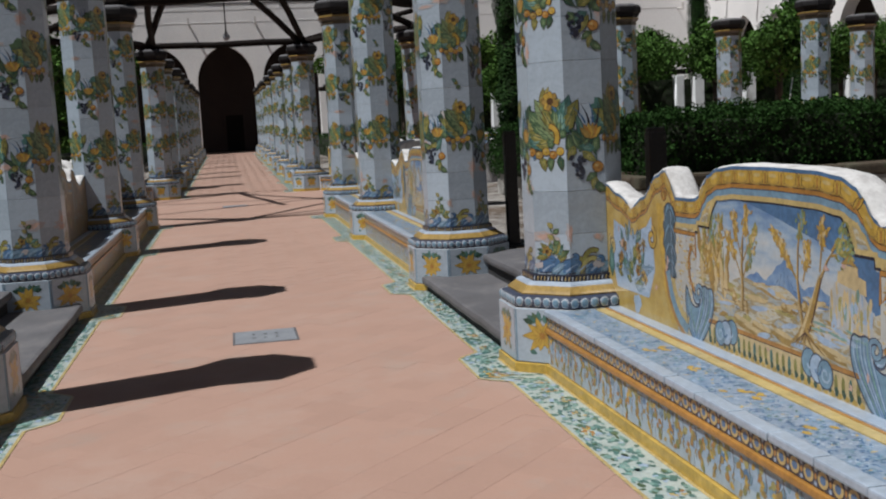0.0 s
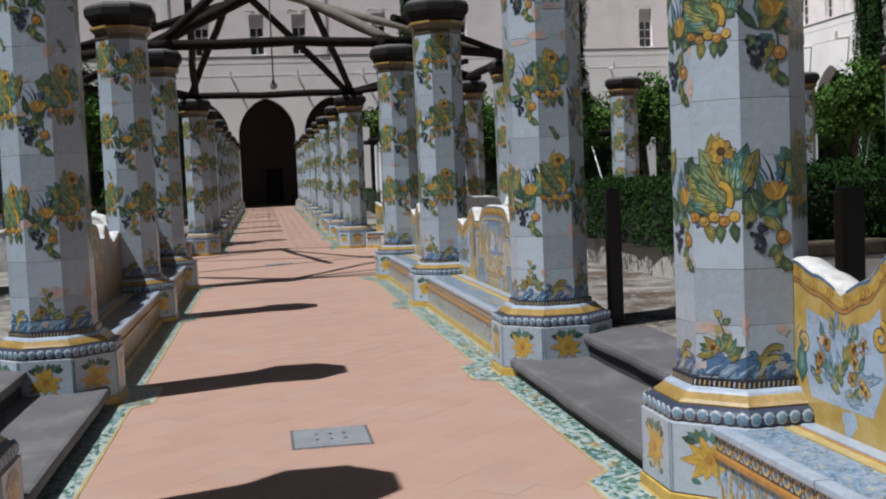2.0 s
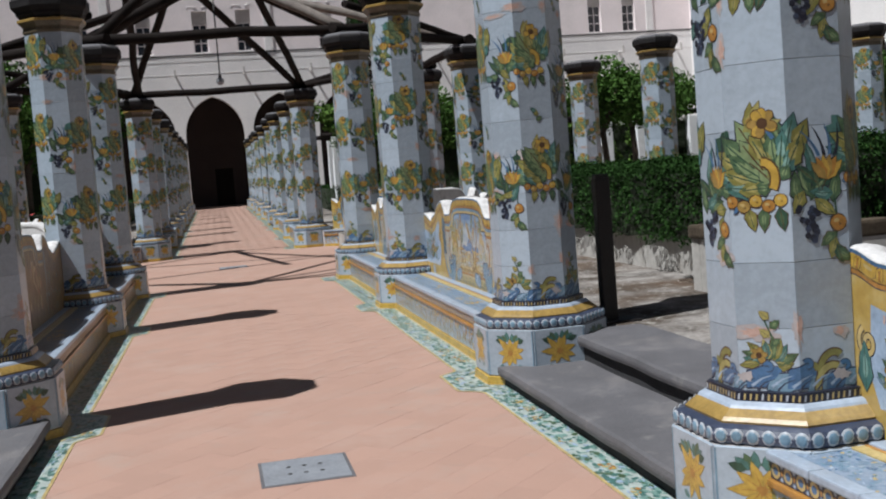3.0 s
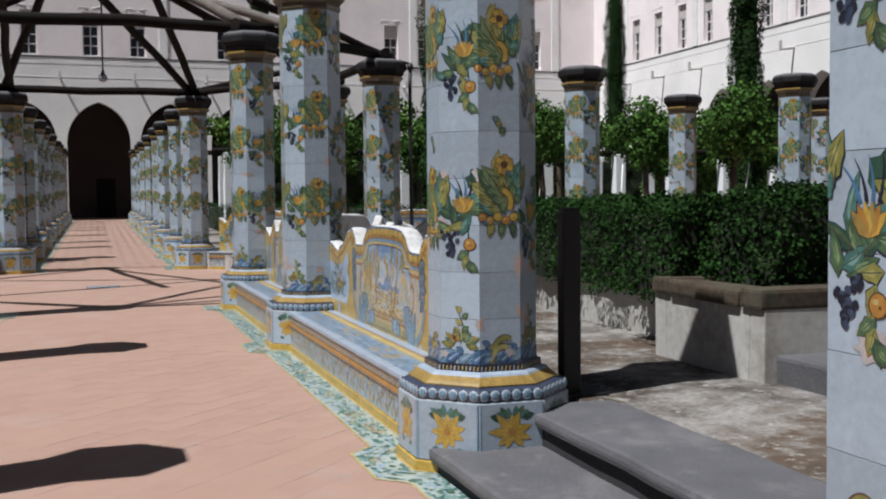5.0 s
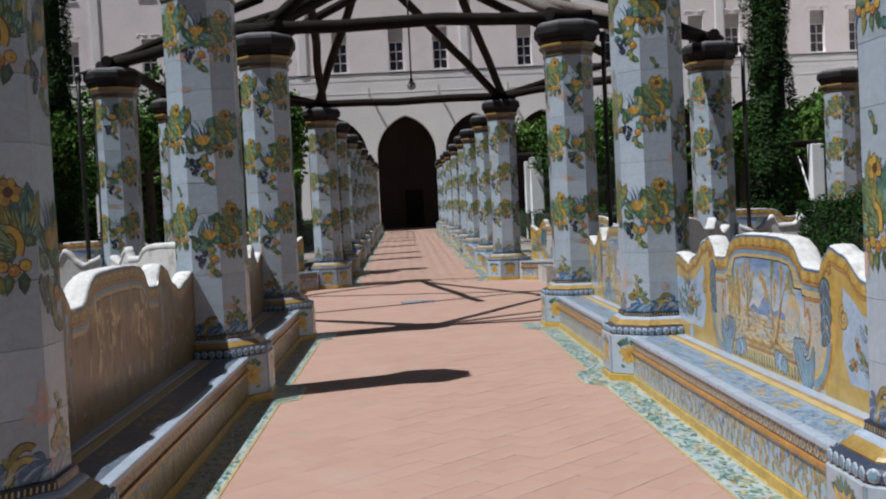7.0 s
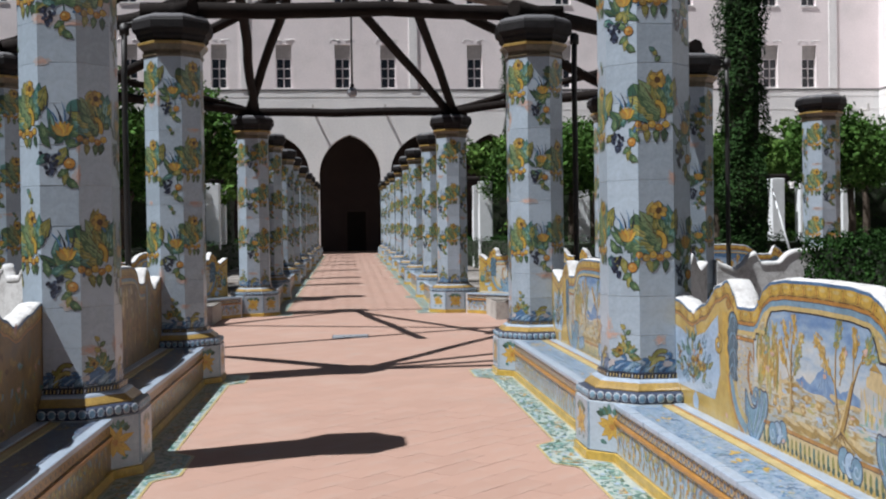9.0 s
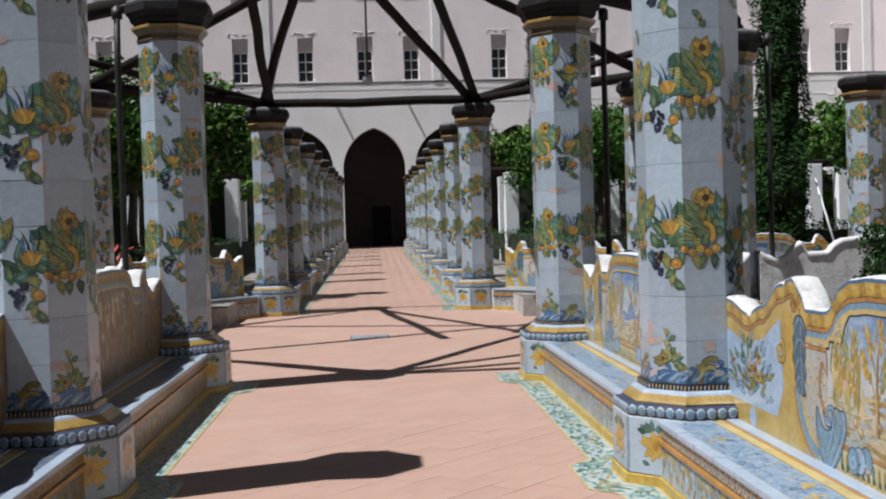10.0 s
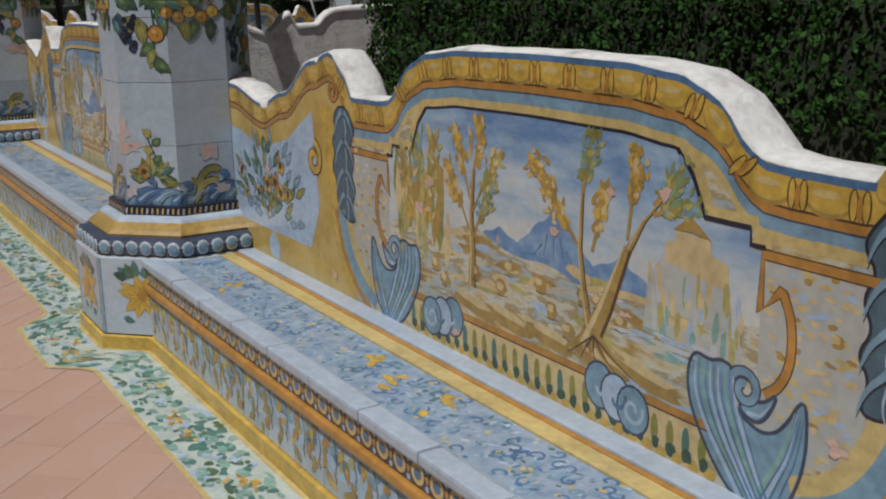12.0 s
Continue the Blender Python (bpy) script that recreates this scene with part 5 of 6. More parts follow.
# ---------------------------------------------------------------- steps to the garden
def step(side, x0, x1, y0, y1, z0, z1):
    a, b = sorted((AXIS + side * x0, AXIS + side * x1))
    root = empty("stone_step", pose((a + b) / 2, (y0 + y1) / 2, z0), "worn grey volcanic stone step up to the garden", "step", "garden steps")
    h, w, d = z1 - z0, (b - a) / 2, (y1 - y0) / 2
    bm = box(bmesh.new(), -w, w, -d, d, h - 0.075, h, 0.03)
    bmesh.ops.subdivide_edges(bm, edges=[e for e in bm.edges if e.calc_length() > 0.5], cuts=9, use_grid_fill=True)
    for v in bm.verts:
        v.co += noise.noise_vector(v.co * 2.3 + Vector((x0, y0, 0))) * 0.012
    part("tread", bm, "stone", root, "thick worn stone tread")
    # riser set back, with the undercut's shade put into its colour
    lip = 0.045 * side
    part("riser", box(bmesh.new(), -w + max(lip, 0), w + min(lip, 0), -d, d, 0, h - 0.073), "riser", root, "recessed riser, near black for the shade under its tread")
    return root


for side in (-1, 1):
    for y0, y1 in ((NEAR[1], NEAR[2]), (FAR[2], FAR[3]), (FAR[5], FAR[6])):
        up = rise((y0 + y1) / 2)
        step(side, ROW - 0.405, ROW + 0.2, y0 + 0.25, y1 - 0.25, up, 0.14 + up)
        step(side, ROW + 0.125, ROW + 0.70, y0 + 0.20, y1 - 0.20, up, GARDEN + 0.008 + up)


# ---------------------------------------------------------------- planters and hedges
def planter(side, x0, x1, y0, y1):
    a, b = sorted((AXIS + side * x0, AXIS + side * x1))
    root = empty("planter", pose((a + b) / 2, (y0 + y1) / 2, GARDEN), "rendered masonry planter with a rough stone coping", "planter", "garden planters")
    inv = Matrix.Translation((-(a + b) / 2, -(y0 + y1) / 2, -GARDEN))
    bm = bmesh.new()
    for c in ((a, b, y0, y0 + 0.16), (a, b, y1 - 0.16, y1), (a, a + 0.16, y0 + 0.16, y1 - 0.16), (b - 0.16, b, y0 + 0.16, y1 - 0.16)):
        box(bm, *c, GARDEN - 0.05, GARDEN + 0.46, 0.012)
    for v in bm.verts:
        v.co += noise.noise_vector(v.co * 1.9) * 0.012
    bm.transform(inv)
    part("wall", bm, "concrete", root, "patchy cement render")
    r = random.Random(int(x0 * 10 + y0))
    for c, along in (((a - 0.035, b + 0.035, y0 - 0.014, y0 + 0.24), 0), ((a - 0.035, b + 0.035, y1 - 0.24, y1 + 0.014), 0), ((a - 0.035, a + 0.24, y0 + 0.24, y1 - 0.24), 1), ((b - 0.24, b + 0.035, y0 + 0.24, y1 - 0.24), 1)):
        lo, hi = (c[0], c[1]) if along == 0 else (c[2], c[3])
        n = max(1, round((hi - lo) / 1.1))
        for i in range(n):
            p, q = lo + (hi - lo) * i / n + 0.006, lo + (hi - lo) * (i + 1) / n - 0.006
            bm = box(bmesh.new(), *((p, q, c[2], c[3]) if along == 0 else (c[0], c[1], p, q)), GARDEN + 0.45, GARDEN + 0.57 + r.uniform(-0.012, 0.012), 0.025)
            for v in bm.verts:
                v.co += noise.noise_vector(v.co * 4.3) * 0.016
            bm.transform(inv)
            part("coping_stone", bm, "coping", root, "dark mossy coping stone")
    return root


def hedge(side, x0, x1, y0, y1, z0, z1, seed, density=900, faces="nsewt"):
    """A clipped hedge: solid core coloured as inner shade and many small leaves on the faces that can be seen."""
    a, b = sorted((AXIS + side * x0, AXIS + side * x1))
    root = empty("hedge", pose((a + b) / 2, (y0 + y1) / 2, z0), "clipped dark green box hedge growing over its planter", "hedge", "garden hedges")
    mid = Vector(((a + b) / 2, (y0 + y1) / 2, z0))
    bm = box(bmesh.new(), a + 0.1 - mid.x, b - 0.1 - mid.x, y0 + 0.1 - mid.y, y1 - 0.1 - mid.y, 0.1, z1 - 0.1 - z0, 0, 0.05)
    part("inner_mass", bm, "core", root, "solid filling, coloured dark as shade between the leaves")
    rg = np.random.default_rng(seed)
    pts, nor = [], []
    spec = {"w": ((a, a), (y0, y1), (z0, z1), (-1, 0, 0)), "e": ((b, b), (y0, y1), (z0, z1), (1, 0, 0)), "s": ((a, b), (y0, y0), (z0, z1), (0, -1, 0)), "n": ((a, b), (y1, y1), (z0, z1), (0, 1, 0)), "t": ((a, b), (y0, y1), (z1, z1), (0, 0, 1))}
    for f in faces:
        xs, ys, zs, nn = spec[f]
        dims = [max(q - p, 0) for p, q in (xs, ys, zs)]
        area = np.prod([d for d in dims if d > 0])
        n = int(area * density)
        p = np.stack([rg.uniform(*xs, n), rg.uniform(*ys, n), rg.uniform(*zs, n)], 1)
        wave = np.array([noise.noise(Vector(q) * 1.5) * 0.13 + noise.noise(Vector(q) * 5) * 0.09 for q in p])
        if f != "t":      # ragged lower hem
            hem = np.array([noise.noise((q[0] * 2.2, q[1] * 2.2, 3)) * 0.22 for q in p])
            keep = p[:, 2] > z0 + 0.12 + hem
            p, wave = p[keep], wave[keep]
        p = p + np.array(nn) * (wave + rg.uniform(-0.17, 0.04, len(p)) * rg.uniform(0.3, 1, len(p)))[:, None]
        pts.append(p)
        nor.append(np.tile(nn, (len(p), 1)))
    p = np.concatenate(pts) - np.array(mid)
    v, f = leaves(p, np.concatenate(nor).astype(float), 0.031 if density < 1000 else 0.024, seed)
    sheet("foliage", v, f, "leaf", root, "small glossy box leaves")
    return root


FL = 0.95
for side, far in ((1, 1.0), (-1, 0.6)):
    w = "w" if side > 0 else "e"
    planter(side, 3.66, 8.0, 10.03, 11.36)
    planter(side, 4.15, 5.4, 11.5, 17.5)
    planter(side, 3.65, 8.0, 5.2, 6.5)
    planter(side, 4.15, 5.4, -4.0, 5.1)
    hedge(side, 3.95, 8.0, 10.35, 11.6, GARDEN + 0.35, 1.47, 51 + side, int(2700 * far), w + "st")
    hedge(side, 3.98, 5.5, 11.45, 17.4, GARDEN + 0.26, 1.40, 53 + side, int(2300 * far), w + "nt")
    hedge(side, 3.95, 8.0, 5.3, 6.5, GARDEN + 0.35, 1.45, 55 + side, int(800 * far), w + "nt")
    hedge(side, 3.98, 5.5, -4.0, 5.4, GARDEN + 0.22, 1.45, 57 + side, int(800 * far), w + "t")
    hedge(side, 8.1, 20.0, 10.5, 12.0, GARDEN + 0.1, 1.47, 59 + side, int(350 * far), "st")
    hedge(side, 5.6, 20.0, 19.0, 19.9, GARDEN + 0.1, 1.40, 61 + side, int(350 * far), "st")
    hedge(side, 5.2, 22.0, 27.2, 28.2, GARDEN + 0.05, 1.35, 63 + side, int(350 * far), "st")
    hedge(side, 3.6, 5.0, 29.2, 62.0, GARDEN + 0.05, 1.35, 65 + side, int(150 * far), w + "st")


hedge(1, 3.72, 4.5, 11.2, 12.3, GARDEN + 0.30, 1.40, 67, 2300, "wst")
# added leafy band, dark in place of the shade under trees and vines
for x0, x1 in ((4.2, 28.0), (3.6, 18.0)):
    hedge(1 if x0 > 4 else -1, x0, x1, 41.0, 42.2, GARDEN + 0.05, 2.9, 68, 220, "st")


# stone seat beside the planter
for side in (-1, 1):
    a, b = sorted((AXIS + side * 3.75, AXIS + side * 5.6))
    ob = part("garden_ledge", box(bmesh.new(), a, b, 9.50, 10.08, GARDEN - 0.03, GARDEN + 0.17, 0.025), "stone")
    tagged(ob, "low grey stone ledge beside the planter", "stone ledge", "garden ledges")


# ---------------------------------------------------------------- iron gate posts
for side in (-1, 1):
    for y in (NEAR[2] + 0.02, NEAR[1] - 0.02):
        x = AXIS + side * (ROW + 0.545)
        root = empty("gate_post", pose(x, y, GARDEN), "square dark iron gate post behind the column", "post", "iron gate posts")
        part("stem", box(bmesh.new(), -0.056, 0.056, -0.046, 0.046, 0, 1.06, 0.012), "iron", root)
        part("cap", box(bmesh.new(), -0.05, 0.05, -0.042, 0.042, 1.055, 1.085, 0.01), "iron", root)
        part("foot_plate", box(bmesh.new(), -0.16, 0.2, -0.12, 0.08, -0.01, 0.02, 0.008), "iron", root, "flat iron foot plate")


# ---------------------------------------------------------------- timber frame over the crossing
def beam(a, b, r=0.085, grey=False, bend=0.06):
    ob = part("pergola_beam", rod(bmesh.new(), a, b, r, r * 0.9, 9, bend, 7), "timber_grey" if grey else "timber")
    return tagged(ob, "dark round timber beam resting on the column capitals", "beam", "pergola timbers")


CY = (NEAR[4] + FAR[0]) / 2
PT = dict(r4=(AXIS + ROW, NEAR[4]), l4=(AXIS - ROW, NEAR[4]), f1=(AXIS + ROW, FAR[0]), g1=(AXIS - ROW, FAR[0]), o1=(AXIS + CROSS_X[0], CROSS_N), o2=(AXIS + CROSS_X[0], CROSS_F), p1=(AXIS - CROSS_X[0], CROSS_N), p2=(AXIS - CROSS_X[0], CROSS_F))
ring = ["l4", "r4", "o1", "o2", "f1", "g1", "p2", "p1"]
for a, b in zip(ring, ring[1:] + ring[:1]):
    p, q = Vector((*PT[a], TOP + 0.07)), Vector((*PT[b], TOP + 0.07))
    d = (q - p).normalized() * 0.32
    beam(p - d, q + d, 0.086)
rafters = [("f1", (-0.3, 22.6, 5.45)), ("f1", (0.90, 22.4, 5.55)), ("g1", (-0.1, 22.2, 5.65)), ("g1", (-1.12, 22.2, 5.05)),
           ("l4", (0.40, 20.7, 5.03)), ("l4", (0.10, 19.6, 5.22)), ("r4", (0.42, 20.7, 5.03)), ("l4", (0.45, 23.6, 5.70)),
           ("o1", (0.3, 23.9, 5.5)), ("o2", (0.4, 23.3, 5.5)), ("p1", (0.4, 24.0, 5.5)), ("p2", (0.5, 23.4, 5.5))]
for i, (k, q) in enumerate(rafters):
    beam((PT[k][0] + (0.06 if i % 2 else -0.06), PT[k][1], TOP + 0.09), q, 0.08, i in (6, 8))
# second rail of the side bays
for a, b in (("r4", "o1"), ("o2", "f1"), ("l4", "p1"), ("p2", "g1")):
    p, q = Vector((*PT[a], TOP + 0.45)), Vector((*PT[b], TOP + 0.10))
    beam(p, q, 0.06)

lamp = empty("hanging_lamp", pose(AXIS - 0.02, CY, 3.58), "small round lamp hanging on a long cord over the crossing", "lamp")
bm = bmesh.new()
bmesh.ops.create_uvsphere(bm, u_segments=16, v_segments=10, radius=0.075)
part("globe", bm, "steel", lamp, "grey glass globe")
part("cord", rod(bmesh.new(), (0, 0, 0.07), (0, 0, 1.85), 0.014, 0.014, 6), "iron", lamp)
part("socket", rod(bmesh.new(), (0, 0, 0.06), (0, 0, 0.13), 0.035, 0.02, 10), "iron", lamp)


def drainpipe(x, y, z0, z1, hook):
    root = empty("iron_pole", pose(x, y, z0), "thin dark iron pole with a bracket at the capital", "pole", "iron poles")
    part("stem", rod(bmesh.new(), (0, 0, 0), (0, 0, z1 - z0), 0.032, 0.03, 8, 0.03, 6), "iron", root)
    part("bracket", rod(bmesh.new(), (0, 0, z1 - z0 - 0.02), (hook, 0, z1 - z0 + 0.03), 0.022, 0.02, 8), "iron", root)
    part("clamp", rod(bmesh.new(), (0, 0, z1 - z0 - 0.12), (0, 0, z1 - z0 - 0.02), 0.05, 0.05, 10), "iron", root)


drainpipe(AXIS + ROW + 0.52, NEAR[4] + 0.35, GARDEN, TOP - 0.08, -0.25)
drainpipe(AXIS - ROW - 0.47, NEAR[4] - 0.1, GARDEN, TOP - 0.08, 0.2)
drainpipe(AXIS + CROSS_X[0] + 0.44, CROSS_N - 0.2, GARDEN, TOP - 0.06, -0.2)
drainpipe(AXIS - CROSS_X[0] - 0.44, CROSS_N - 0.2, GARDEN, TOP - 0.06, 0.2)


# ---------------------------------------------------------------- drain covers
def cover(x, y, w, d, name="drain_cover"):
    root = empty(name, pose(x, y, 0), "grey steel drain cover with lifting holes set in the paving", "drain cover")
    part("plate", box(bmesh.new(), -w / 2, w / 2, -d / 2, d / 2, -0.01, 0.007, 0.003), "steel", root)
    part("rim", box(bmesh.new(), -w / 2 - 0.018, w / 2 + 0.018, -d / 2 - 0.018, d / 2 + 0.018, -0.012, 0.003, 0.002), "stone", root)
    for i in range(3):
        for j in range(2):
            part("hole", rod(bmesh.new(), ((i - 1) * w * 0.19, (j - 0.5) * d * 0.3, 0.005), ((i - 1) * w * 0.19, (j - 0.5) * d * 0.3, 0.0085), 0.013, 0.013, 10), "iron", root)


cover(0.405, 8.345, 0.44, 0.46)
cover(0.30, 23.6, 0.5, 0.5)


# ---------------------------------------------------------------- cloister buildings
def arch_curve(w, spring, apex, n=9):
    """Pointed arch from left foot to right foot, half width w."""
    h = apex - spring
    big = (h * h + w * w) / (2 * w)
    top = math.asin(h / big)
    left = [(big - w - big * math.cos(top * i / (n - 1)), spring + big * math.sin(top * i / (n - 1))) for i in range(n)]
    return left + [(-u, v) for u, v in left[-2::-1]]


def wing(name, m, length, first, spacing, windows, base):
    """One side of the cloister: arcade below, a string course, windows above. Local x along it, y inward, z up."""
    root = tagged(new(name), "pale rose rendered cloister building with pointed arcade and windows", "building", kind="structure")
    root.matrix_world = m
    half, spring, apex, head = 1.67, base + 4.3, base + 6.5, 9.0
    n0, n1 = math.ceil((-length / 2 - first) / spacing + 0.6), math.floor((length / 2 - first) / spacing - 0.6)
    centres = [first + spacing * i for i in range(n0, n1 + 1)]
    curve = arch_curve(half, spring, apex)
    bm = bmesh.new()

    def face(pts, y):
        return bm.faces.new([bm.verts.new((u, y, v)) for u, v in pts])
    lo = -length / 2
    for c in centres + [None]:
        hi = length / 2 if c is None else c - half
        face([(lo, -1), (hi, -1), (hi, head), (lo, head)], 0)
        if c is not None:
            face([(c + u, v) for u, v in curve[:9]] + [(c, head), (c - half, head)], 0)
            face([(c + u, v) for u, v in curve[8:]] + [(c + half, head), (c, head)], 0)
            lo = c + half
    # reveals
    for c in centres:
        jamb = [(-half, -1)] + curve + [(half, -1)]
        for p, q in zip(jamb, jamb[1:]):
            bm.faces.new([bm.verts.new(v) for v in ((c + p[0], 0, p[1]), (c + q[0], 0, q[1]), (c + q[0], 0.7, q[1]), (c + p[0], 0.7, p[1]))])
    part("arcade_wall", bm, "wall_low", root, "off-white rendered arcade wall")
    # back wall, ceiling and floor coloured dark, as if deep in shade
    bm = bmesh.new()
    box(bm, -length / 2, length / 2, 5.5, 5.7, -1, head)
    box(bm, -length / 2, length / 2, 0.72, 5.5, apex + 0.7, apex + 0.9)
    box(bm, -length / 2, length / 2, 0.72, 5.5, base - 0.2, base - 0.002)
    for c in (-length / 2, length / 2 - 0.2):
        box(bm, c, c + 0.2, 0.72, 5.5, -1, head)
    part("ambulatory", bm, "shade", root, "vaulted walk behind the arches, coloured near black as shade")
    bm = bmesh.new()
    box(bm, -length / 2, length / 2, -0.03, 0.25, 9.33, 9.43, 0.01)
    part("string_course", bm, "cornice", root, "dark grey weathered string course")
    bm = bmesh.new()
    box(bm, -length / 2, length / 2, -0.012, 0.2, 9.0, 9.328)
    box(bm, -length / 2, length / 2, -0.012, 0.2, 8.27, 8.31)
    part("moulding", bm, "wall_low", root)
    # upper storeys with real window openings
    bm = bmesh.new()
    ws = sorted(windows)
    for z0, z1, wa, wb in ((9.42, 13.3, 9.5, 11.85), (13.3, 19.0, 14.1, 15.6)):
        lo = -length / 2
        for c in ws + [None]:
            hi = length / 2 if c is None else c - 0.42
            face([(lo, z0), (hi, z0), (hi, z1), (lo, z1)], 0)
            if c is not None:
                face([(hi, z0), (hi + 0.84, z0), (hi + 0.84, wa), (hi, wa)], 0)
                face([(hi, wb), (hi + 0.84, wb), (hi + 0.84, z1), (hi, z1)], 0)
                for p, q in (((hi, wa), (hi + 0.84, wa)), ((hi + 0.84, wa), (hi + 0.84, wb)), ((hi + 0.84, wb), (hi, wb)), ((hi, wb), (hi, wa))):
                    bm.faces.new([bm.verts.new(v) for v in ((p[0], 0, p[1]), (q[0], 0, q[1]), (q[0], 0.3, q[1]), (p[0], 0.3, p[1]))])
                lo = hi + 0.84
    part("upper_wall", bm, "wall", root, "pale rose rendered upper wall")
    part("roof", box(bmesh.new(), -length / 2 - 0.3, length / 2 + 0.3, -0.6, 6.0, 19.0, 19.35), "cornice", root)
    for i, c in enumerate(ws):
        for z0, z1, zt in ((9.5, 11.12, 11.85), (14.1, 15.6, 15.6)):
            w = part("window", box(bmesh.new(), c - 0.46, c + 0.46, 0.231, 0.27, z0 - 0.04, z1), "pane", root, "dark glass window")
            bm = bmesh.new()
            for x in (-0.42, -0.03, 0.36):
                box(bm, c + x, c + x + 0.06, 0.18, 0.228, z0, z1)
            for k in range(4):
                z = z0 + (z1 - z0 - 0.05) * k / 3
                box(bm, c - 0.36, c + 0.36, 0.184, 0.228, z, z + 0.045)
            part("window_frame", bm, "frame", w, "white painted sash bars")
            if zt > z1:
                part("blind_panel", box(bmesh.new(), c - 0.42, c + 0.42, 0.15, 0.3, z1, zt, 0.01), "trim", w, "grey blind panel over the sash")
            bm = bmesh.new()
            box(bm, c - 0.5, c + 0.5, -0.05, 0.02, z0 - 0.09, z0 - 0.004, 0.012)
            for sgn in (-1, 1):      # thin stucco scrolls over the opening
                rod(bm, (c + sgn * 0.12, -0.006, zt + 0.22), (c + sgn * 0.55, -0.006, zt + 0.30), 0.022, 0.016, 6, 0.06, 5)
                rod(bm, (c + sgn * 0.55, -0.006, zt + 0.30), (c + sgn * 0.66, -0.006, zt + 0.12), 0.018, 0.012, 6, 0.03, 3)
            part("window_surround", bm, "wall_low", w, "sill and faint stucco scrolls")
    for i, c in enumerate(ws[::3]):
        bm = box(bmesh.new(), c + 1.15, c + 1.6, -0.07, 0.02, 9.43, 18.9, 0.01)
        part("pilaster", bm, "wall_low", root)
    # rain spouts
    for c in centres[::1]:
        bm = rod(bmesh.new(), (c + spacing / 2, 0.05, 8.2), (c + spacing / 2, -0.75, 8.12), 0.07, 0.06, 8)
        box(bm, c + spacing / 2 - 0.05, c + spacing / 2 + 0.05, -0.8, -0.68, 8.05, 8.5, 0.01)
        part("rain_spout", bm, "trim", root, "small projecting rain spout")
    return root


north = wing("wall_north", pose(AXIS, FACADE, 0), 66, 0.05, 3.87, [-29, -26.5, -23.4, -18.3, -14.0, -11.6, -6.9, -3.45, -0.28, 2.2, 6.95, 11.9, 16.75, 18.85, 23.75, 26.0], 0.48)
wing("wall_east", pose(30.5, 33, 0, 0, 0, -90), 66, 0.9, 3.87, [-30 + 2.55 * i for i in range(24)], 0.48)
wing("wall_west", pose(-30.5, 33, 0, 0, 0, 90), 66, 0.9, 3.87, [-30 + 2.55 * i for i in range(24)], 0.48)
bm = box(bmesh.new(), -31, 31, -9.5, -9.2, -1, 14)
tagged(part("wall_south", bm, "wall"), "plain pale rose rendered wall", "wall", kind="structure")
# door at the end of the walk
door = empty("arcade_door", pose(AXIS + 0.4, FACADE + 5.44, 0.48), "dark wooden door in the shade of the arcade", "door", kind="structure")
part("leaf", box(bmesh.new(), -0.55, 0.55, -0.05, 0.03, 0, 2.4, 0.01), "timber", door)
# surround takes the same dark colour as the arcade's painted shade
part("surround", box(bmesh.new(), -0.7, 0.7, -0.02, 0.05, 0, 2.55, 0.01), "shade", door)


# ---------------------------------------------------------------- trees
def crown_points(rg, n, centre, radius, lumps=9):
    """Leaf places on uneven clumps round a centre."""
    pts, nor = [], []
    for i in range(lumps):
        d = rg.normal(0, 1, 3)
        d /= np.linalg.norm(d)
        c = np.array(centre) + d * np.array(radius) * rg.uniform(0.45, 0.8)
        k = np.array(radius) * rg.uniform(0.32, 0.55)
        v = rg.normal(0, 1, (n // lumps, 3))
        v /= np.linalg.norm(v, axis=1)[:, None]
        pts.append(c + v * k * rg.uniform(0.55, 1.08, (len(v), 1)))
        nor.append(v)
    return np.concatenate(pts), np.concatenate(nor)


def citrus_tree(m, seed, height=3.6, wide=1.3):
    root = empty("orange_tree", m, "small orange tree with a dense rounded crown", "tree", "garden trees")
    rg = np.random.default_rng(seed)
    bm = rod(bmesh.new(), (0, 0, -0.05), (0.05, 0.05, height - 1.9), 0.11, 0.075, 9, 0.08, 5)
    part("trunk", bm, "bark", root)
    for i in range(5):
        t = i * 1.26 + rg.uniform(0, 0.8)
        bm = rod(bmesh.new(), (0.05, 0.05, height - 1.95), (0.8 * wide * math.cos(t) * 0.7, 0.8 * wide * math.sin(t) * 0.7, height - 0.9), 0.05, 0.02, 7, 0.1, 4)
        part("limb", bm, "bark", root)
    p, q = crown_points(rg, 5200, (0, 0, height - 0.95), (wide, wide, 0.95), 15)
    v, f = leaves(p, q, 0.075, seed)
    sheet("crown", v, f, "citrus", root, "glossy green citrus leaves")
    return root


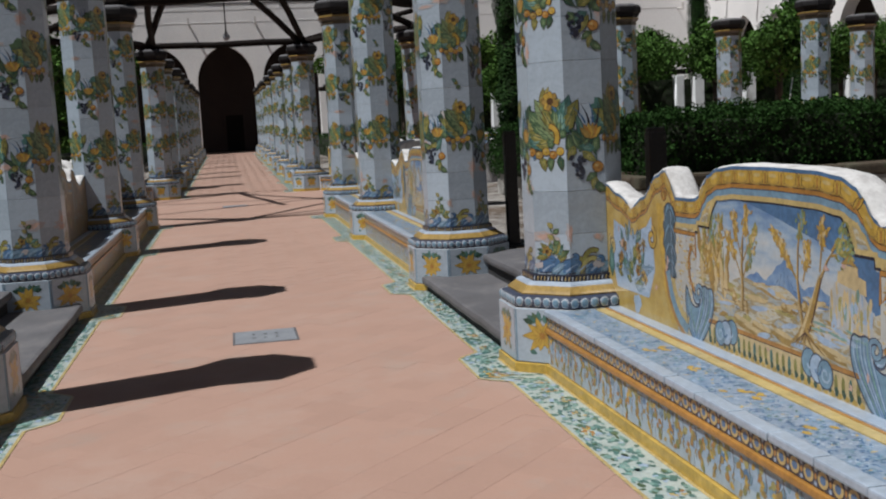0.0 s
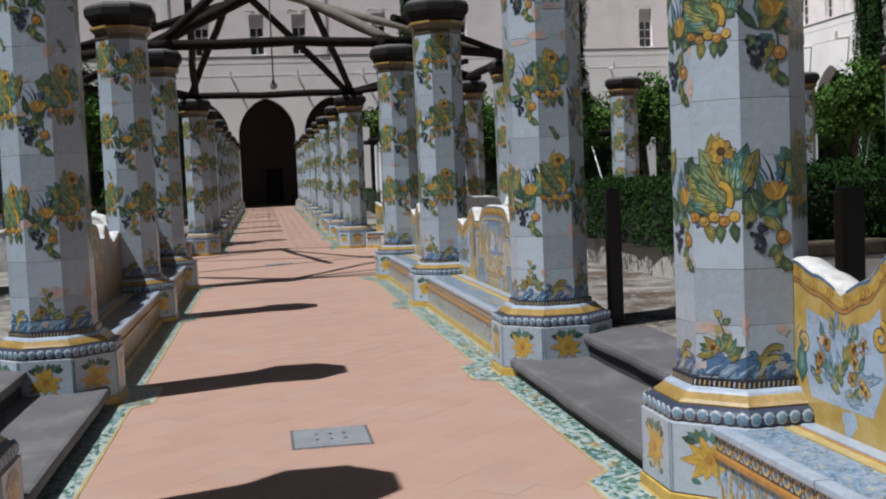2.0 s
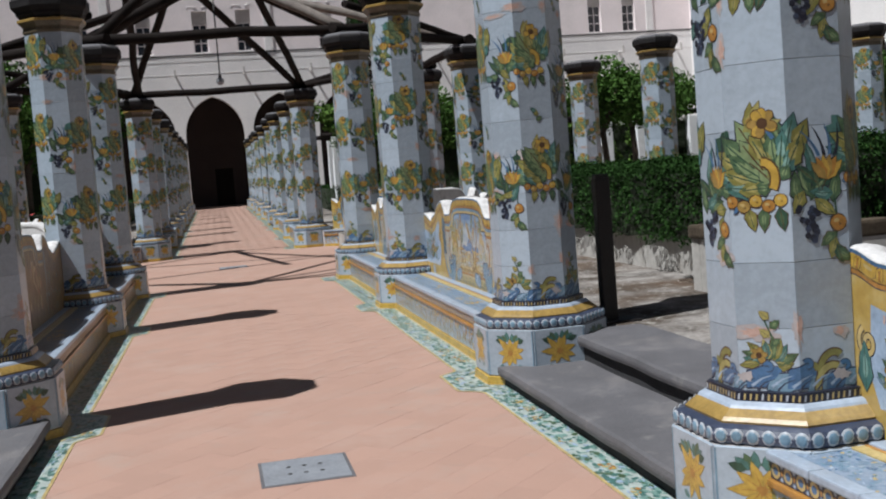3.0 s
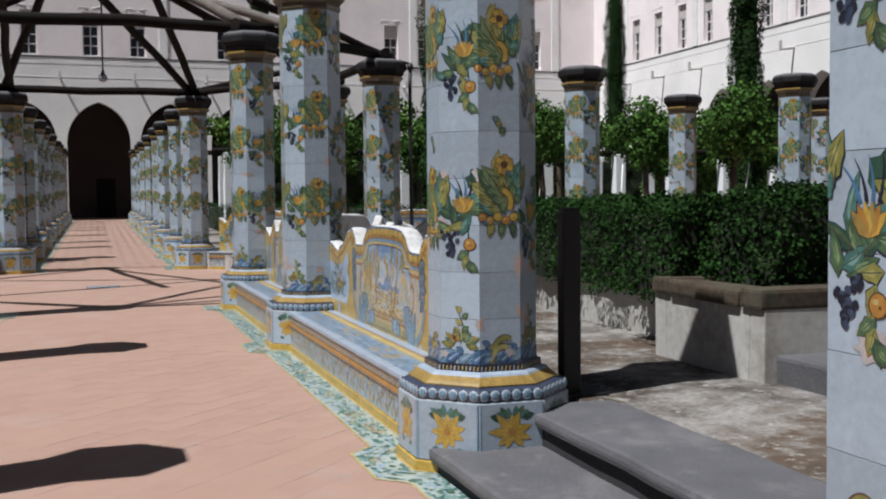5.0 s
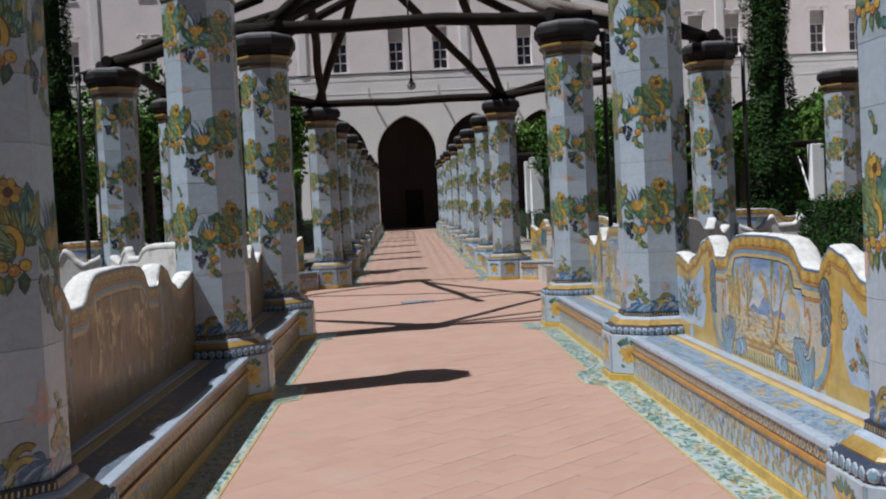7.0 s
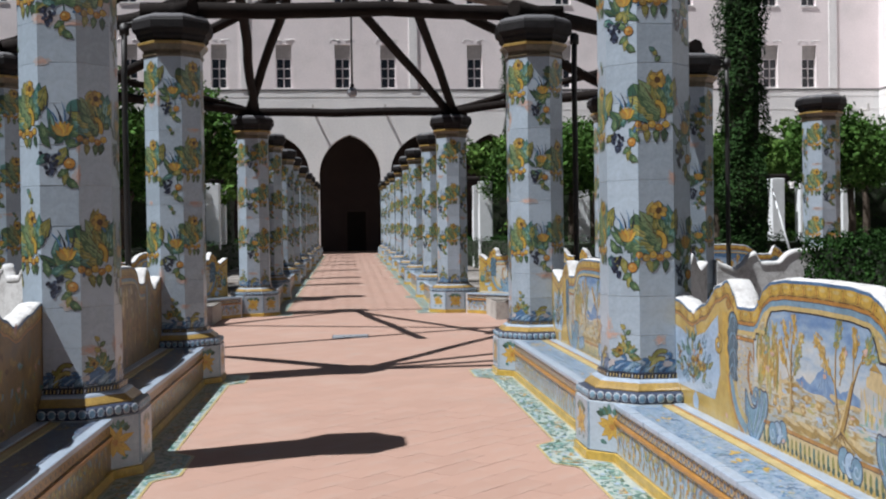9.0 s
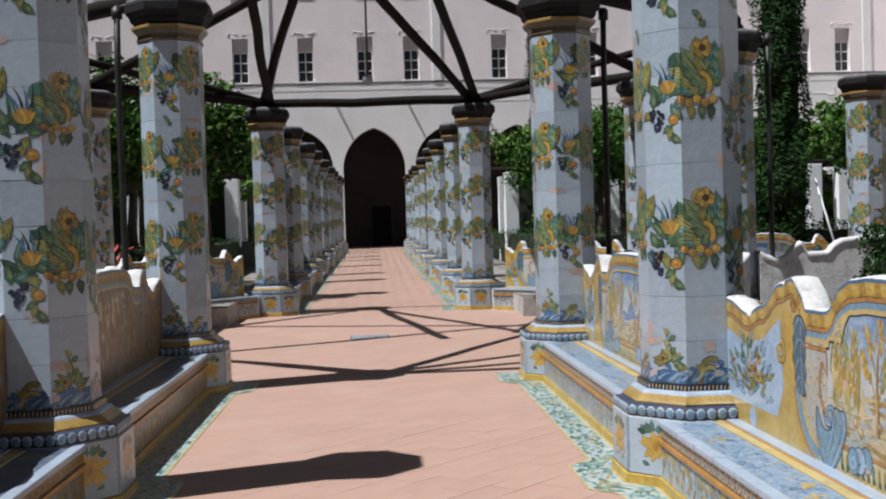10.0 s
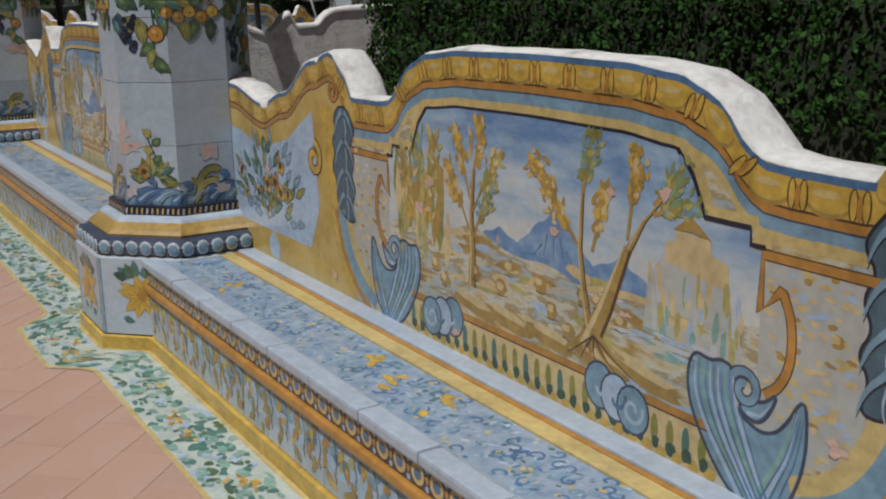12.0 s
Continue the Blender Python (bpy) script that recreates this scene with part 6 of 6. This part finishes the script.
def cypress_tree(m, seed, height=13.0, wide=0.42):
    root = empty("cypress_tree", m, "tall narrow dark green cypress", "tree", "garden trees")
    part("trunk", rod(bmesh.new(), (0, 0, -0.05), (0, 0, height * 0.8), 0.16, 0.04, 9, 0.08, 6), "bark", root)
    rg = np.random.default_rng(seed)
    n = 42000
    z = rg.uniform(0.15, height, n)
    t = rg.uniform(0, 2 * math.pi, n)
    lump = np.array([noise.noise((math.cos(a) * 1.6, math.sin(a) * 1.6, h * 1.4)) for a, h in zip(t, z)])
    k = wide * np.minimum(1, np.minimum((height - z) / (height * 0.45), 0.6 + z * 0.5)) * (1 + 0.45 * lump) * rg.uniform(0.72, 1.05, n)
    p = np.stack([k * np.cos(t), k * np.sin(t), z], 1)
    d = np.stack([np.cos(t), np.sin(t), np.full(n, 1.1)], 1)
    v, f = leaves(p, d, 0.034, seed, 0.5, 2.6)
    sheet("foliage", v, f, "cypress", root, "dense dark scale foliage")
    # solid dark core stands for the shade inside the foliage
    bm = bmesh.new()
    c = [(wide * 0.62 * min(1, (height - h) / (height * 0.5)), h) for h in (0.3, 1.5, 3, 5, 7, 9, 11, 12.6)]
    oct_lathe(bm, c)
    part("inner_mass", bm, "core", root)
    return root


def prop(x, y, dx):
    ob = part("tree_stake", rod(bmesh.new(), (0, 0, 0), (dx, 0.1, 1.9), 0.019, 0.016, 7), "post")
    ob.matrix_world = pose(x, y, GARDEN)
    return tagged(ob, "pale wooden stake propping a young tree", "stake", "tree stakes")


cy = cypress_tree(pose(7.45, 26.75, GARDEN), 71)
for x, y, s in ((20.1, 43.0, 120), (16.4, 28.5, 220), (-6.6, 27.0, 60), (21.0, 30.0, 200), (6.2, 45, 90)):
    copy_thing(cy, pose(x, y, GARDEN + rise(y), 0, 0, s))
c1, c2 = citrus_tree(pose(14.3, 25.9, GARDEN), 81, 3.75, 1.02), citrus_tree(pose(5.6, 33.0, GARDEN), 82, 4.0, 1.5)
spots = [(9.0, 33.5), (12.6, 33), (16.2, 33.4), (20, 33), (23.5, 30), (5.4, 38), (8.6, 42), (13, 42), (17.5, 42), (22, 40), (26, 36), (26, 27), (22.5, 23.8), (18.5, 28.2),
         (-4.8, 33), (-8.2, 33.5), (-11.8, 33), (-15.4, 33), (-4.6, 38), (-7.8, 42), (-12.2, 42), (-19, 33), (-23, 30), (-7.6, 29.5), (-11, 29), (-15, 28.5), (-7.4, 17.6), (-10.5, 16.4), (-13, 14.2), (-9.0, 13.5)]
spots += [(-3.1, 31.4), (-5.4, 29.6), (-4.4, 30.2), (-7.2, 26.9), (10.6, 30.2), (19.0, 30.6), (21.6, 32.0), (7.0, 36.6), (10.4, 36.4), (14.6, 36.2), (18.4, 36.4)]
for i, (x, y) in enumerate(spots):
    copy_thing((c1, c2)[i % 2], pose(x, y, GARDEN + rise(y), 0, 0, i * 77) @ Matrix.Scale(1.2 if x in (-3.1, -5.4) else 0.9 + 0.05 * (i * 7 % 5), 4))
prop(8.3, 26.2, -0.5)
prop(14.0, 25.3, 0.4)
prop(11.4, 26.0, 0.15)


# white posts and vine pergolas at the back of the garden
def vine_pergola(x0, x1, y, seed, posts):
    root = empty("vine_pergola", pose((x0 + x1) / 2, y, GARDEN + rise(y)), "whitewashed post pergola overgrown with green vines", "pergola", "vine pergolas")
    h, mid = (x1 - x0) / 2, (x0 + x1) / 2
    for x in posts:
        part("post", box(bmesh.new(), x - mid - 0.19, x - mid + 0.19, -0.19, 0.19, -0.05, 2.55, 0.02), "post", root, "whitewashed masonry post")
        if x in (posts[0], posts[-1]):
            part("post", box(bmesh.new(), x - mid - 0.16, x - mid + 0.16, 1.55, 1.9, -0.05, 2.5, 0.02), "post", root)
    for y1 in (0.0, 1.72):
        part("rail", rod(bmesh.new(), (-h - 0.3, y1, 2.62), (h + 0.3, y1, 2.62), 0.08, 0.07, 8, 0.05, 8), "timber", root)
    rg = np.random.default_rng(seed)
    pts, nor = [], []
    for i in range(int(h * 3)):
        p, q = crown_points(rg, 700, (rg.uniform(-h, h), rg.uniform(0.3, 2.4), rg.uniform(2.5, 3.9)), (0.9, 0.7, 0.7), 4)
        pts.append(p)
        nor.append(q)
    for i in range(int(h * 1.6)):
        p, q = crown_points(rg, 420, (rg.uniform(-h, h), rg.uniform(2.0, 2.6), rg.uniform(0.6, 2.4)), (0.7, 0.4, 0.8), 4)
        pts.append(p)
        nor.append(q)
    v, f = leaves(np.concatenate(pts), np.concatenate(nor), 0.11, seed)
    sheet("vines", v, f, "vine", root, "light green vine leaves")


vine_pergola(4.0, 18.2, 38.5, 91, (4.25, 7.1, 10.0, 12.95, 13.8, 15.1, 17.9))
vine_pergola(19.5, 28.0, 37.5, 92, (19.5, 21.6, 23.7, 25.9, 28.0))
vine_pergola(-17.0, -3.5, 38.5, 93, (-17.0, -14.3, -11.6, -8.9, -6.2, -3.5))


# red flowers in the garden
fl = empty("flower_clump", pose(-4.3, 24.3 + 4.2, GARDEN), "low clump of red flowers among green leaves", "flowers")
rg = np.random.default_rng(5)
v, f = leaves(rg.normal(0, 0.25, (300, 3)) + np.array((0, 0, 0.45)), rg.normal(0, 1, (300, 3)), 0.07, 3)
sheet("stems", v, f, "vine", fl)
v, f = leaves(rg.normal(0, 0.22, (40, 3)) + np.array((0, 0, 0.7)), rg.normal(0, 1, (40, 3)), 0.09, 4)
sheet("blossom", v, f, "red", fl, "red blossom")


# ---------------------------------------------------------------- glazed floor borders
def border(side, y0, y1, cols, seed):
    """Narrow painted border that runs along the benches and steps out round each pedestal."""
    def x_at(y, d):
        x = ROW - 0.308 - d
        edge = ROW - HALF - 0.012 - d
        for c in cols:
            a, flat = abs(y - c), 0.185 + 0.45 * d
            if a < flat:
                x = min(x, edge)
            elif a < flat + 0.13:
                x = min(x, edge + (a - flat) * (0.149 / 0.13))
        return x
    root = empty("floor_border", pose(0, 0, 0), "white and green painted majolica floor border with yellow edges", "floor border", kind="structure")
    n = int((y1 - y0) / 0.05)
    ys = [y0 + (y1 - y0) * i / n for i in range(n + 1)]

    def strip(name, d0, d1, z, colour, label=""):
        verts, faces = [], []
        for y in ys:
            verts += [(AXIS + side * x_at(y, d0), y, z + rise(y)), (AXIS + side * x_at(y, d1), y, z + rise(y))]
        for i in range(n):
            q = (2 * i, 2 * i + 1, 2 * i + 3, 2 * i + 2)
            faces.append(q if side > 0 else q[::-1])
        sheet(name, verts, [f[::-1] for f in faces], colour, root, label)
    strip("border_tiles", -0.01, 0.25, 0.002, "border", "white glazed border tiles")
    strip("edge_line", 0.0, 0.016, 0.0035, "pale", "yellow edge line")
    strip("edge_line", 0.232, 0.25, 0.0035, "pale")
    b = Brush(seed)
    r = b.r
    for i in range(int((y1 - y0) * 170)):
        y, d = r.uniform(y0 + 0.03, y1 - 0.03), r.uniform(0.03, 0.22)
        c = r.choice(("teal", "teal", "seafoam", "green", "teal", "seafoam", "seafoam", "lblue"))
        b.blob(c, y, d, r.uniform(0.010, 0.032), r.uniform(0.008, 0.020), layer=1, n=7, rag=0.45)
    for i in range(int((y1 - y0) * 4)):
        y, d = r.uniform(y0 + 0.1, y1 - 0.1), r.uniform(0.07, 0.17)
        for j in range(6):
            b.blob(r.choice(("yellow", "orange", "pale")), y + r.uniform(-0.05, 0.05), d + r.uniform(-0.03, 0.03), r.uniform(0.008, 0.02), r.uniform(0.006, 0.014), layer=3, n=7)
    b.mesh("painted_leaves", lambda u, v, o: (AXIS + side * x_at(u, v), u, 0.0025 + o + rise(u)), root, "green leaf sprays on the border")
    return root


border(1, 0.6, NEAR[4] + 0.36, NEAR, 101)
border(-1, 0.6, NEAR[4] + 0.36, NEAR, 102)
border(1, FAR[0] - 0.36, 64.0, FAR, 103)
border(-1, FAR[0] - 0.36, 64.0, FAR, 104)


# ---------------------------------------------------------------- terracotta paving
TW, TH = 0.40, 0.20
turn = radians(45)
near_mesh = bpy.data.meshes.new("paver")
a, c, t = TW / 2 - 0.0006, TH / 2 - 0.0006, 0.0006
near_mesh.from_pydata([(-a, -c, -0.0024), (a, -c, -0.0024), (a, c, -0.0024), (-a, c, -0.0024), (-a + t, -c + t, 0), (a - t, -c + t, 0), (a - t, c - t, 0), (-a + t, c - t, 0)], [], [(4, 5, 6, 7), (0, 1, 5, 4), (1, 2, 6, 5), (2, 3, 7, 6), (3, 0, 4, 7)])
near_mesh.materials.append(M["terra"])
rp = random.Random(7)
verts, faces = [], []
count = 0
# running bond laid diagonally across the walk
for j in range(-330, 260):
    for i in range(-60, 215):
        pu, pv = (i + (j % 2) * 0.5) * TW, j * TH
        x, y = AXIS + pu * math.cos(turn) - pv * math.sin(turn), pu * math.sin(turn) + pv * math.cos(turn)
        wide = 1.5 if not (19.4 < y < 28.0) else 1.7 + min(abs(y - 19.2), abs(y - 28.25), 2.5)
        if 21.8 < y < 25.1:
            wide = 14
        if not (0.4 < y < 66.4) or abs(x - AXIS) > wide + 0.1:
            continue
        dz = rp.uniform(-0.0006, 0.0006)
        if 11.0 < y < 17.2 and -0.1 < x < 1.75 and count < 300:
            ob = new("paver", near_mesh)
            ob.parent = floor
            ob.matrix_basis = pose(x, y, dz + rise(y), 0, 0, 45 + rp.uniform(-0.4, 0.4))
            count += 1
        else:
            m = pose(x, y, dz + rise(y), 0.72 * 0.7 if y > 28 else 0, 0, 45)
            s = len(verts)
            verts += [tuple(m @ Vector((v.co.x * 1.0024, v.co.y * 1.0048, v.co.z * 0.3))) for v in near_mesh.vertices]
            faces += [tuple(k + s for k in p.vertices) for p in near_mesh.polygons]
ob = sheet("paving", verts, faces, "terra_j", floor, "pink terracotta paving in diagonal running bond")
ob["kind"] = "stuff"
